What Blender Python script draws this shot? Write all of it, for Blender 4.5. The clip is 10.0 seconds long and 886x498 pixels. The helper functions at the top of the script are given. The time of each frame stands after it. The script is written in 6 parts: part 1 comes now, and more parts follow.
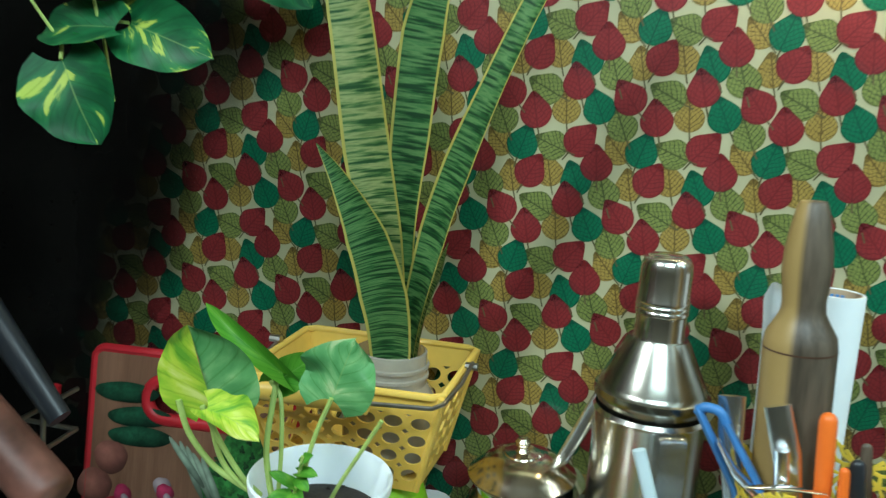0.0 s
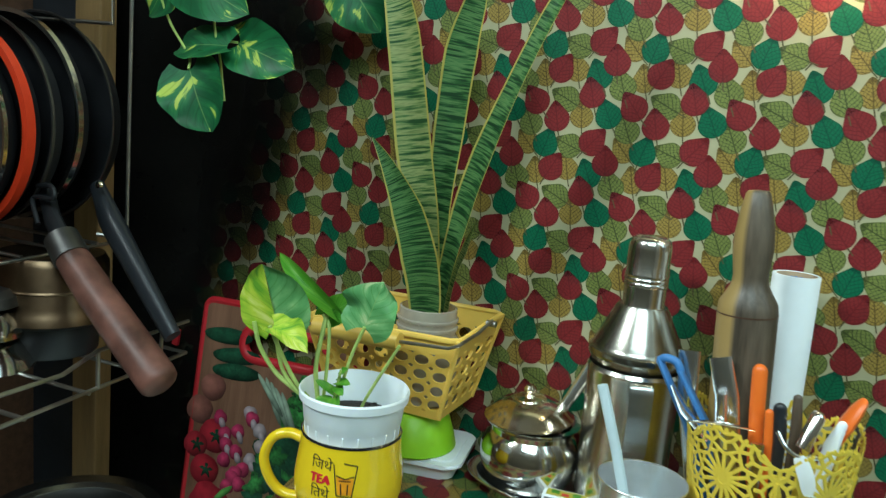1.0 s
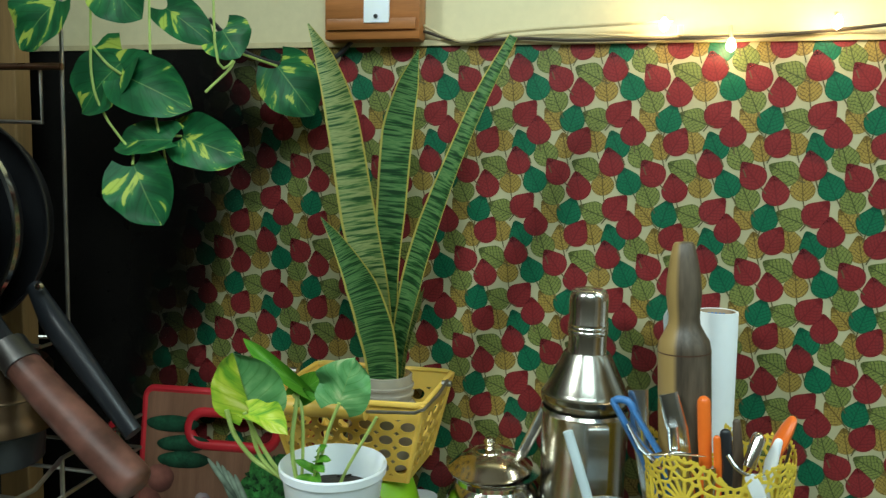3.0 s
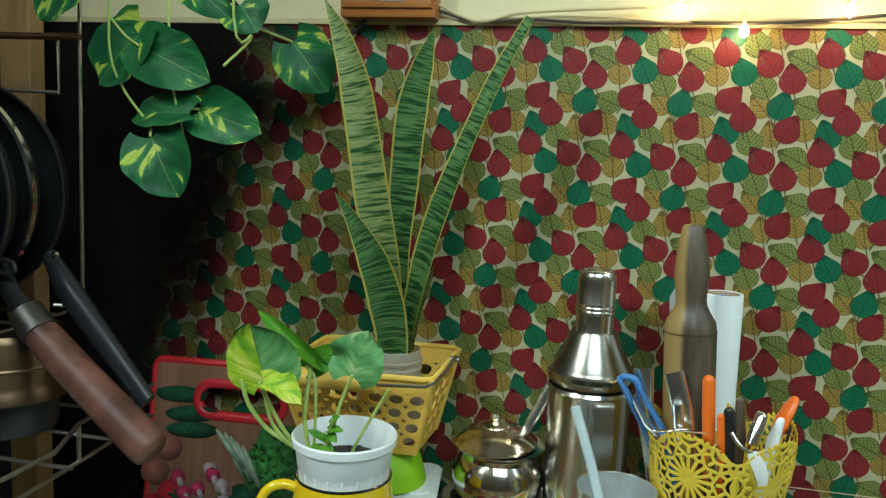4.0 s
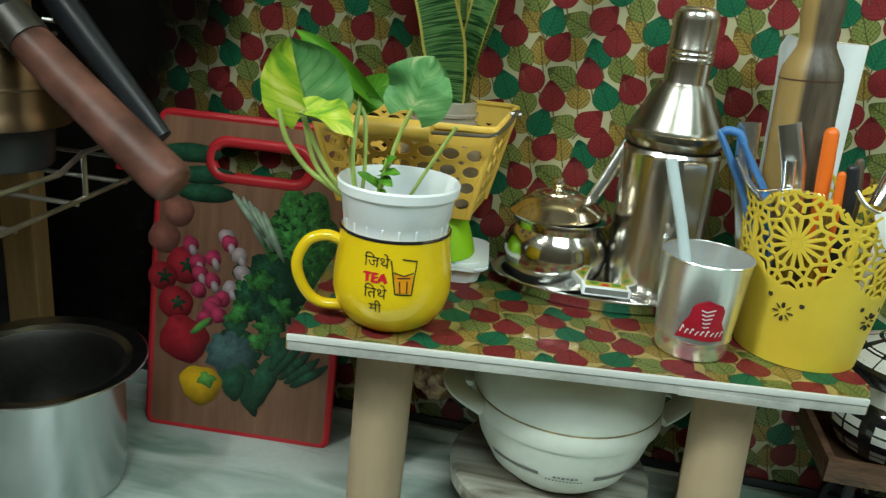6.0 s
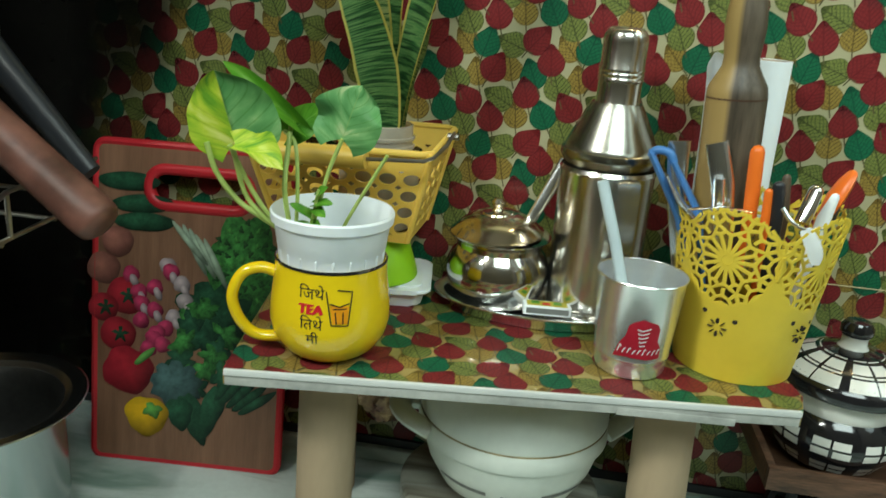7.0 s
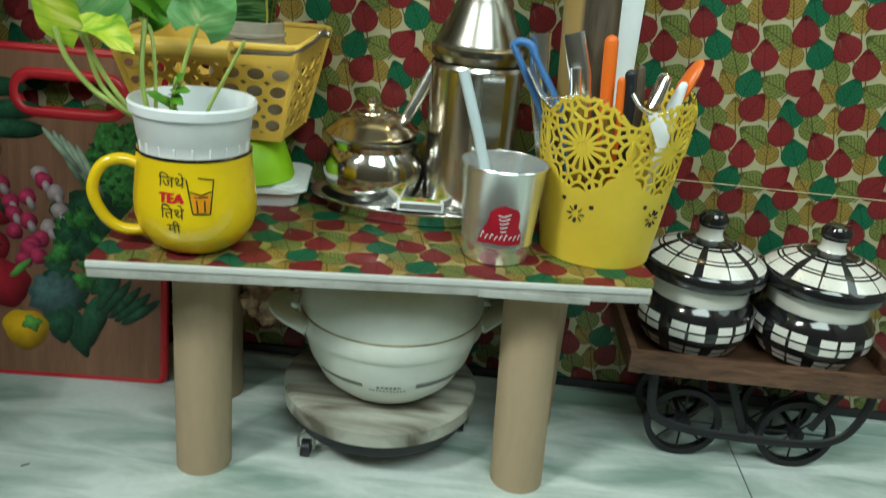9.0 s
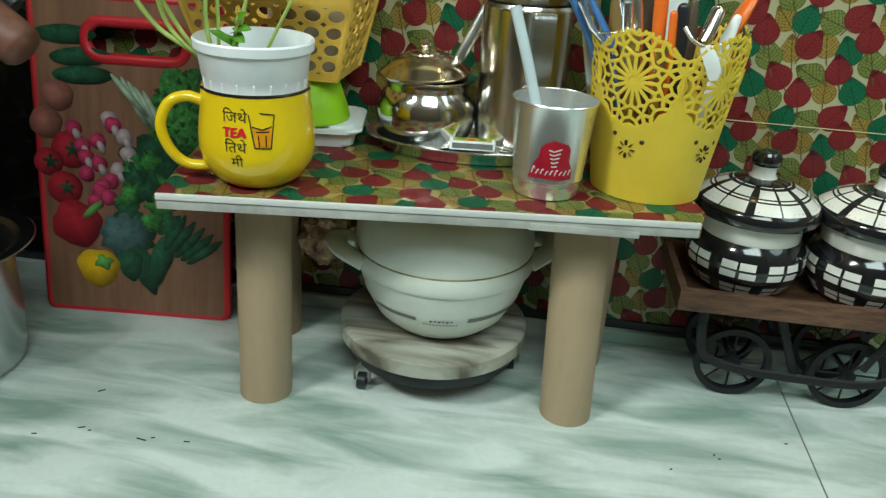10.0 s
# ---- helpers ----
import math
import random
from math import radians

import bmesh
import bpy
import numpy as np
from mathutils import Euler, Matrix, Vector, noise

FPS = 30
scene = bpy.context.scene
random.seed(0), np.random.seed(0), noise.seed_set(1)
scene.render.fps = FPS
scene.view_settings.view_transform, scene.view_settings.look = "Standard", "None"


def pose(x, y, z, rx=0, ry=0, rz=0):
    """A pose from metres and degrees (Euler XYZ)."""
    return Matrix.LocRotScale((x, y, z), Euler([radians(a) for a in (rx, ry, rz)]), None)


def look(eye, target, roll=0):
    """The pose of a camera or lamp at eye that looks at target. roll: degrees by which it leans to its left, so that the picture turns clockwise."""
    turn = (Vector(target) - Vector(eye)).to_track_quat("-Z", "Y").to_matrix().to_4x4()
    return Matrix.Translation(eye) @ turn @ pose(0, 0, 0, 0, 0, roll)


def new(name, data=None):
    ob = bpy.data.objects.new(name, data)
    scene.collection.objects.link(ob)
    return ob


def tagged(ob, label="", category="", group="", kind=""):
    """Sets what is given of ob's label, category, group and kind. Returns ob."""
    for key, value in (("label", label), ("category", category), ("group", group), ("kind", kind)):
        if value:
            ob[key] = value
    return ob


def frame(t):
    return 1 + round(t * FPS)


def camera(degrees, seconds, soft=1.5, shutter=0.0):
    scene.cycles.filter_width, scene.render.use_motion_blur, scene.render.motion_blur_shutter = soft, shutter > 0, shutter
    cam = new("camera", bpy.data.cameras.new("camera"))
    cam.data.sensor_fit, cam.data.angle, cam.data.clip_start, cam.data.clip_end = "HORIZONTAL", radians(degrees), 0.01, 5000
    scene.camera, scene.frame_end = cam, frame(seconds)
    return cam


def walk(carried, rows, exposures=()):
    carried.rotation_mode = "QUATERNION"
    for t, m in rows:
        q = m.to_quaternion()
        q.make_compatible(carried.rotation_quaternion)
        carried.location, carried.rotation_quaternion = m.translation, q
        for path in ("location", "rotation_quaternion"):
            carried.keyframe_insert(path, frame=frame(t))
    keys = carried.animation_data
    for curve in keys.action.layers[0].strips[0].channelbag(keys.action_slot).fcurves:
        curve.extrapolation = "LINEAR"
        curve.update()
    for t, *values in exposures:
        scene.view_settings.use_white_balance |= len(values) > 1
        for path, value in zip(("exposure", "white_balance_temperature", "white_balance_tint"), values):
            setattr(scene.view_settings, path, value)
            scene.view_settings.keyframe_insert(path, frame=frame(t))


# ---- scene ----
cam = camera(59.2, 10.0, soft=1.3, shutter=0.5)
PATH = [
    (0, (0.172, -0.795, 0.725), (-0.266, 1.12, 0.354), 3.9),
    (0.5, (0.268, -0.872, 0.725), (-0.348, 1.004, 0.407), 4.6),
    (1, (0.327, -0.938, 0.712), (-0.421, 0.886, 0.375), 5.1),
    (1.5, (0.348, -0.972, 0.714), (-0.367, 0.864, 0.371), 4.1),
    (2, (0.34, -0.984, 0.727), (-0.247, 0.907, 0.445), 2.8),
    (2.2, (0.326, -0.991, 0.746), (-0.207, 0.923, 0.521), 2.5),
    (3.3, (0.235, -1.017, 0.738), (-0.201, 0.924, 0.527), 1.4),
    (3.5, (0.232, -1.02, 0.731), (-0.204, 0.917, 0.494), 2.0),
    (4, (0.233, -1.031, 0.738), (-0.194, 0.906, 0.485), 2.5),
    (4.5, (0.23, -1.032, 0.729), (-0.205, 0.902, 0.468), 2.5),
    (5, (0.202, -1.015, 0.679), (-0.256, 0.892, 0.289), 3.8),
    (5.5, (0.144, -0.967, 0.614), (-0.183, 0.92, 0.04), 5.9),
    (5.7, (0.126, -0.954, 0.599), (-0.214, 0.914, -0.027), 5.8),
    (6.8, (0.151, -0.926, 0.622), (-0.114, 0.947, -0.027), 4.3),
    (7, (0.155, -0.927, 0.626), (-0.094, 0.955, -0.005), 4.4),
    (7.5, (0.169, -0.932, 0.636), (-0.021, 0.975, 0.064), 4.5),
    (8, (0.186, -0.937, 0.626), (0.062, 0.963, 0.015), 4.5),
    (8.5, (0.208, -0.944, 0.604), (0.147, 0.941, -0.064), 5.0),
    (9, (0.224, -0.952, 0.584), (0.166, 0.904, -0.159), 5.4),
    (9.5, (0.23, -0.98, 0.566), (0.107, 0.844, -0.246), 5.1),
    (10, (0.228, -0.984, 0.564), (0.049, 0.825, -0.27), 4.0),
]
walk(cam, [(t, look(eye, target, roll)) for t, eye, target, roll in PATH], [(0, 0.36, 5850, 8), (1.0, 0.18, 5950, 8), (2.0, 0.32, 6200, 9), (3.4, -0.02, 6250, 9), (4.5, -0.02, 6250, 9), (5.0, 0.22, 6450, 10), (5.7, 0.17, 6600, 11), (7.0, 0.13, 6700, 11), (8.5, 0.10, 6650, 11), (10.0, 0.12, 6600, 12)])

# ---- light ----
world = bpy.data.worlds.new("sky")
scene.world = world
world.use_nodes = True
wn = world.node_tree.nodes
sky = wn.new("ShaderNodeTexSky")
sky.sky_type, sky.sun_disc, sky.sun_elevation, sky.sun_rotation = "NISHITA", False, radians(40), radians(220)
wn["Background"].inputs[1].default_value = 0.05
world.node_tree.links.new(sky.outputs[0], wn["Background"].inputs[0])


def area(name, eye, target, sx, sy, power, color):
    data = bpy.data.lights.new(name, "AREA")
    data.shape, data.size, data.size_y, data.energy, data.color = "RECTANGLE", sx, sy, power, color
    ob = new(name, data)
    ob.matrix_world = look(eye, target)
    return ob


area("window_light_south", (0.55, -1.71, 1.95), (0.15, 0, 0.45), 1.2, 0.8, 28, (0.80, 1.0, 0.97))
area("window_light_side", (-1.21, -1.82, 1.90), (0, -0.3, 0.2), 0.45, 1.0, 100, (0.90, 1.0, 0.93))
# unseen fill lamp, added to brighten the right end of the wall
area("fill_light_east", (1.46, -0.50, 1.45), (0.6, 0, 0.4), 0.7, 1.0, 6, (0.75, 1.0, 0.96))

# ---- materials ----


def mat(name, color, rough=0.5, metal=0.0, vary=0.12, scale=8.0, fine=90.0, bump=0.1, coat=0.0, trans=0.0, ior=1.45, alpha=1.0, stretch=(1, 1, 1), sub=0.0, tone=None):
    """A node material: base colour varied at two scales, roughness wear, fine relief."""
    m = bpy.data.materials.new(name)
    m.use_nodes = True
    nt, b = m.node_tree, m.node_tree.nodes["Principled BSDF"]
    co = nt.nodes.new("ShaderNodeTexCoord")
    mp = nt.nodes.new("ShaderNodeMapping")
    mp.inputs["Scale"].default_value = stretch
    nt.links.new(co.outputs["Object"], mp.inputs[0])
    big, small = nt.nodes.new("ShaderNodeTexNoise"), nt.nodes.new("ShaderNodeTexNoise")
    for n, s, d in ((big, scale, 4), (small, fine, 3)):
        n.inputs["Scale"].default_value, n.inputs["Detail"].default_value = s, d
        nt.links.new(mp.outputs[0], n.inputs["Vector"])
    add = nt.nodes.new("ShaderNodeMath")
    add.operation = "MULTIPLY_ADD"
    nt.links.new(small.outputs[0], add.inputs[0])
    add.inputs[1].default_value = 0.4
    nt.links.new(big.outputs[0], add.inputs[2])
    ramp = nt.nodes.new("ShaderNodeValToRGB")
    ramp.color_ramp.elements[0].position, ramp.color_ramp.elements[1].position = 0.45, 0.95
    low = tone or tuple(c * (1 - vary) for c in color)
    ramp.color_ramp.elements[0].color = (*low, 1)
    ramp.color_ramp.elements[1].color = (*(min(1, c * (1 + vary)) for c in color), 1)
    nt.links.new(add.outputs[0], ramp.inputs[0])
    nt.links.new(ramp.outputs[0], b.inputs["Base Color"])
    rr = nt.nodes.new("ShaderNodeMapRange")
    rr.inputs["To Min"].default_value, rr.inputs["To Max"].default_value = max(0.02, rough * 0.75), min(1, rough * 1.3)
    nt.links.new(big.outputs[0], rr.inputs[0])
    nt.links.new(rr.outputs[0], b.inputs["Roughness"])
    b.inputs["Metallic"].default_value = metal
    b.inputs["IOR"].default_value = ior
    b.inputs["Coat Weight"].default_value, b.inputs["Coat Roughness"].default_value = coat, 0.08
    b.inputs["Transmission Weight"].default_value = trans
    b.inputs["Alpha"].default_value = alpha
    if sub:
        b.inputs["Subsurface Weight"].default_value = sub
        b.inputs["Subsurface Radius"].default_value = (0.01, 0.01, 0.005)
    if bump:
        bp = nt.nodes.new("ShaderNodeBump")
        bp.inputs["Strength"].default_value, bp.inputs["Distance"].default_value = bump, 0.002
        nt.links.new(add.outputs[0], bp.inputs["Height"])
        nt.links.new(bp.outputs[0], b.inputs["Normal"])
    return m


PAPER = mat("cream_wallpaper", (0.392, 0.370, 0.224), 0.34, vary=0.12, scale=5, fine=60, bump=0.25, coat=0.15)
PAPER_GOLD = mat("yellowed_wallpaper", (0.33, 0.25, 0.09), 0.20, vary=0.2, scale=8, fine=80, bump=0.12, coat=0.4)
CREAM = mat("cream_paint", (0.68, 0.60, 0.36), 0.55, vary=0.08, scale=4, bump=0.2)
ROOM = mat("room_paint", (0.19, 0.17, 0.14), 0.8, vary=0.08, scale=2, bump=0.2)
TILE = mat("floor_tile", (0.10, 0.095, 0.085), 0.4, vary=0.12, scale=3)
STEEL = mat("steel", (0.70, 0.68, 0.64), 0.13, 1.0, vary=0.06, scale=20, fine=200, bump=0.03)
STEEL_SOFT = mat("brushed_steel", (0.88, 0.91, 0.92), 0.23, 1.0, vary=0.04, scale=15, fine=300, bump=0.01, stretch=(1, 1, 3))
STEEL_DARK = mat("stained_steel", (0.14, 0.135, 0.13), 0.45, 1.0, vary=0.25, scale=12, fine=120, bump=0.08)
WIRE = mat("dull_chrome_wire", (0.36, 0.34, 0.31), 0.36, 1.0, vary=0.2, scale=40)
STEEL_POT = mat("dull_pot_steel", (0.52, 0.54, 0.55), 0.24, 1.0, vary=0.08, scale=6, fine=120, bump=0.004)
PALE_STEEL = mat("pale_bluish_plastic", (0.60, 0.72, 0.76), 0.3, vary=0.05, scale=20, bump=0.02)
LABEL_YELLOW = mat("dull_yellow_print", (0.50, 0.44, 0.05), 0.5, vary=0.15, scale=60, bump=0.02)
YELLOW = mat("yellow_glaze", (0.86, 0.60, 0.012), 0.22, vary=0.05, scale=10, bump=0.02, coat=0.6)
YELLOW_DULL = mat("yellow_plastic", (0.80, 0.53, 0.10), 0.42, vary=0.08, scale=14, bump=0.05, sub=0.25)
YELLOW_BIN = mat("mustard_plastic", (0.76, 0.56, 0.055), 0.45, vary=0.06, scale=14, bump=0.06, sub=0.08)
WHITE = mat("white_plastic", (0.86, 0.91, 0.94), 0.4, vary=0.04, scale=12, bump=0.04, sub=0.1)
WHITE_OLD = mat("aged_white_plastic", (0.70, 0.74, 0.68), 0.38, vary=0.08, scale=10, bump=0.05)
CERAMIC = mat("white_ceramic", (0.80, 0.79, 0.74), 0.12, vary=0.04, scale=20, bump=0.02, coat=0.8)
BLACK_GLAZE = mat("black_glaze", (0.012, 0.012, 0.014), 0.12, vary=0.3, scale=20, bump=0.03, coat=0.8)
BLACK = mat("black_plastic", (0.018, 0.02, 0.024), 0.35, vary=0.25, scale=20, bump=0.06)
IRON = mat("black_iron", (0.010, 0.011, 0.013), 0.55, vary=0.3, scale=30, bump=0.2)
NONSTICK = mat("nonstick_coating", (0.02, 0.02, 0.022), 0.35, vary=0.3, scale=20, bump=0.1)
CARD = mat("cardboard_tube", (0.42, 0.31, 0.20), 0.75, vary=0.1, scale=6, fine=120, bump=0.12, stretch=(1, 1, 0.3))
WOOD_DARK = mat("dark_stained_wood", (0.085, 0.042, 0.024), 0.45, vary=0.4, scale=14, fine=60, bump=0.25, stretch=(1, 6, 6))
WOOD_PIN = mat("worn_grey_wood", (0.092, 0.070, 0.048), 0.42, vary=0.5, scale=16, fine=70, bump=0.2, stretch=(5, 5, 0.6))
WOOD_HANDLE = mat("worn_red_brown_wood", (0.135, 0.055, 0.040), 0.42, vary=0.65, scale=22, fine=70, bump=0.45)
WOOD_FRAME = mat("varnished_pine", (0.28, 0.165, 0.065), 0.5, vary=0.25, scale=9, fine=60, bump=0.15, stretch=(6, 6, 0.5))
SWITCH_WOOD = mat("orange_brown_varnish", (0.33, 0.12, 0.03), 0.35, vary=0.3, scale=14, fine=70, bump=0.1, stretch=(0.6, 6, 6))
RED = mat("red_plastic", (0.55, 0.02, 0.03), 0.4, vary=0.1, scale=12, bump=0.05)
RED_ORANGE = mat("red_orange_coating", (0.66, 0.045, 0.012), 0.3, vary=0.08, scale=20, bump=0.03)
ORANGE = mat("orange_plastic", (0.85, 0.17, 0.02), 0.35, vary=0.06, scale=12, bump=0.04)
BLUE = mat("blue_plastic", (0.06, 0.20, 0.48), 0.4, vary=0.1, scale=12, bump=0.05)
LIME = mat("lime_plastic", (0.30, 0.62, 0.015), 0.38, vary=0.06, scale=10, bump=0.04, sub=0.1)
CLEAR = mat("cloudy_plastic", (0.74, 0.68, 0.57), 0.22, vary=0.15, scale=14, bump=0.06, trans=0.62, ior=1.3)
SOIL = mat("potting_soil", (0.03, 0.022, 0.016), 0.9, vary=0.5, scale=60, fine=300, bump=0.8)
TAPE = mat("white_edge_tape", (0.66, 0.68, 0.66), 0.35, vary=0.08, scale=12, fine=90, bump=0.15)
FOIL = mat("white_paper_roll", (0.86, 0.91, 0.93), 0.6, vary=0.03, scale=14, bump=0.08)
INK_BLACK = mat("black_print", (0.02, 0.018, 0.015), 0.35, vary=0.2, scale=60, bump=0.02)
INK_RED = mat("red_print", (0.62, 0.02, 0.03), 0.35, vary=0.12, scale=60, bump=0.02)
INK_GREY = mat("grey_print", (0.16, 0.17, 0.16), 0.4, vary=0.2, scale=60, bump=0.02)
TEA = mat("tea_orange_print", (0.80, 0.30, 0.01), 0.35, vary=0.15, scale=60, bump=0.02)
STEM = mat("pale_green_stem", (0.38, 0.50, 0.13), 0.45, vary=0.2, scale=40, bump=0.05, sub=0.1)
LEAF = mat("fresh_green_leaf", (0.10, 0.30, 0.03), 0.38, vary=0.35, scale=30, bump=0.15, tone=(0.05, 0.20, 0.02))
CABLE = mat("brown_cable", (0.06, 0.045, 0.03), 0.5, vary=0.2, scale=30)
CABLE_WHITE = mat("yellowed_cable", (0.55, 0.46, 0.26), 0.5, vary=0.15, scale=30)


def marble(name, base, vein, scale, rough, low=0.40, high=0.72, along=2.3):
    m = mat(name, base, rough, vary=0.10, scale=9, fine=120, bump=0.02, coat=0.2)
    nt, b = m.node_tree, m.node_tree.nodes["Principled BSDF"]
    old = b.inputs["Base Color"].links[0].from_socket
    co, mp = nt.nodes.new("ShaderNodeTexCoord"), nt.nodes.new("ShaderNodeMapping")
    mp.inputs["Scale"].default_value = (1, along, 3)
    mp.inputs["Rotation"].default_value = (0, 0, radians(9))
    nt.links.new(co.outputs["Object"], mp.inputs[0])
    n = nt.nodes.new("ShaderNodeTexNoise")
    n.inputs["Scale"].default_value, n.inputs["Detail"].default_value, n.inputs["Distortion"].default_value = scale, 12, 0.7
    nt.links.new(mp.outputs[0], n.inputs["Vector"])
    r = nt.nodes.new("ShaderNodeValToRGB")
    r.color_ramp.elements[0].position, r.color_ramp.elements[1].position = low, high
    r.color_ramp.elements[0].color, r.color_ramp.elements[1].color = (0, 0, 0, 1), (1, 1, 1, 1)
    nt.links.new(n.outputs[0], r.inputs[0])
    mix = nt.nodes.new("ShaderNodeMix")
    mix.data_type = "RGBA"
    nt.links.new(r.outputs[0], mix.inputs["Factor"])
    nt.links.new(old, mix.inputs["A"])
    mix.inputs["B"].default_value = (*vein, 1)
    nt.links.new(mix.outputs["Result"], b.inputs["Base Color"])
    return m


MARBLE = marble("pale_green_marble", (0.66, 0.74, 0.71), (0.26, 0.37, 0.32), 4.2, 0.20, 0.42, 0.66, 4.2)
MARBLE_DISC = marble("grey_brown_marble", (0.42, 0.42, 0.36), (0.10, 0.085, 0.06), 6.0, 0.3, 0.42, 0.66, 6.0)


def print_ink(name, color, vein, amount, see):
    """Translucent printing ink on paper: leaf colour with a network of veins in the leaf's own coordinates."""
    m = mat(name, color, 0.38, vary=0.12, scale=30, fine=200, bump=0.15, coat=0.12)
    nt, b = m.node_tree, m.node_tree.nodes["Principled BSDF"]
    old = b.inputs["Base Color"].links[0].from_socket
    uv = nt.nodes.new("ShaderNodeUVMap")
    add = nt.nodes.new("ShaderNodeVectorMath")
    add.operation = "ADD"
    add.inputs[1].default_value = (5, 5, 0)
    mod = nt.nodes.new("ShaderNodeVectorMath")
    mod.operation = "MODULO"
    mod.inputs[1].default_value = (10, 10, 10)
    back = nt.nodes.new("ShaderNodeVectorMath")
    back.operation = "SUBTRACT"
    back.inputs[1].default_value = (5, 5, 0)
    far = nt.nodes.new("ShaderNodeVectorMath")
    far.operation = "LENGTH"
    nt.links.new(uv.outputs[0], add.inputs[0])
    nt.links.new(add.outputs[0], mod.inputs[0])
    nt.links.new(mod.outputs[0], back.inputs[0])
    nt.links.new(back.outputs[0], far.inputs[0])

    def calc(kind, a, b=None):
        n = nt.nodes.new("ShaderNodeMath")
        n.operation = kind
        for q, v in enumerate((a, b)):
            if isinstance(v, (int, float)):
                n.inputs[q].default_value = v
            elif v is not None:
                nt.links.new(v, n.inputs[q])
        return n.outputs[0]

    wave = nt.nodes.new("ShaderNodeTexNoise")
    wave.inputs["Scale"].default_value, wave.inputs["Detail"].default_value = 2.2, 2
    nt.links.new(uv.outputs[0], wave.inputs["Vector"])
    sway = calc("MULTIPLY", calc("SUBTRACT", wave.outputs[0], 0.5), 0.5)
    sep = nt.nodes.new("ShaderNodeSeparateXYZ")
    nt.links.new(back.outputs[0], sep.inputs[0])
    ax = calc("ABSOLUTE", calc("ADD", sep.outputs[0], calc("MULTIPLY", sway, 0.2)))
    rise = calc("ADD", calc("SUBTRACT", sep.outputs[1], calc("MULTIPLY", ax, 0.85)), sway)
    side = calc("ABSOLUTE", calc("SUBTRACT", calc("FRACT", calc("ADD", calc("MULTIPLY", rise, 3.1), 20.0)), 0.5))
    twig = calc("ABSOLUTE", calc("SUBTRACT", calc("FRACT", calc("ADD", calc("MULTIPLY", calc("ADD", ax, calc("MULTIPLY", rise, 0.4)), 5.2), 20.0)), 0.5))
    lines = calc("MAXIMUM", calc("MAXIMUM", calc("LESS_THAN", ax, 0.045), calc("LESS_THAN", side, 0.10)), calc("MULTIPLY", calc("LESS_THAN", twig, 0.10), 0.6))
    mix = nt.nodes.new("ShaderNodeMix")
    mix.data_type = "RGBA"
    nt.links.new(calc("MULTIPLY", lines, amount), mix.inputs["Factor"])
    nt.links.new(old, mix.inputs["A"])
    mix.inputs["B"].default_value = (*vein, 1)
    edge = nt.nodes.new("ShaderNodeMapRange")
    edge.inputs["From Min"].default_value, edge.inputs["From Max"].default_value = 0.90, 0.99
    edge.inputs["To Max"].default_value = 0.65
    nt.links.new(far.outputs["Value"], edge.inputs[0])
    rim = nt.nodes.new("ShaderNodeMix")
    rim.data_type = "RGBA"
    nt.links.new(edge.outputs[0], rim.inputs["Factor"])
    nt.links.new(mix.outputs["Result"], rim.inputs["A"])
    rim.inputs["B"].default_value = (*vein, 1)
    nt.links.new(rim.outputs["Result"], b.inputs["Base Color"])
    tr = nt.nodes.new("ShaderNodeBsdfTransparent")
    tr.inputs[0].default_value = (*(min(1, c * 2.0 + 0.03) for c in color), 1)
    ms = nt.nodes.new("ShaderNodeMixShader")
    ms.inputs[0].default_value = see
    nt.links.new(b.outputs[0], ms.inputs[1])
    nt.links.new(tr.outputs[0], ms.inputs[2])
    nt.links.new(ms.outputs[0], nt.nodes["Material Output"].inputs[0])
    return m


INKS = {
    "red": print_ink("red_leaf_ink", (0.31, 0.044, 0.048), (0.10, 0.014, 0.020), 0.50, 0.50),
    "teal": print_ink("teal_leaf_ink", (0.016, 0.185, 0.092), (0.004, 0.055, 0.035), 0.65, 0.42),
    "olive": print_ink("olive_leaf_ink", (0.23, 0.27, 0.075), (0.040, 0.055, 0.016), 0.85, 0.3),
    "ochre": print_ink("ochre_leaf_ink", (0.39, 0.28, 0.07), (0.085, 0.055, 0.014), 0.85, 0.3),
    "stem": print_ink("stem_ink", (0.10, 0.085, 0.03), (0.08, 0.07, 0.03), 0.0, 0.1),
}

# ---- building helpers ----


def mesh_object(name, bm, material, smooth=True):
    me = bpy.data.meshes.new(name)
    bmesh.ops.recalc_face_normals(bm, faces=bm.faces[:])
    bm.to_mesh(me)
    bm.free()
    me.materials.append(material)
    if smooth:
        me.polygons.foreach_set("use_smooth", [True] * len(me.polygons))
        me.set_sharp_from_angle(angle=radians(38))
    return new(name, me)


def part(name, bm, material, parent=None, label="", smooth=True):
    ob = mesh_object(name, bm, material, smooth)
    if parent is not None:
        ob.parent = parent
    return tagged(ob, label)


def thing(name, m, label, category, group=""):
    ob = new(name)
    ob.empty_display_size = 0.02
    ob.matrix_world = m
    return tagged(ob, label, category, group)


def structure(name, bm, material, label, smooth=False):
    return tagged(mesh_object(name, bm, material, smooth), label, kind="structure")


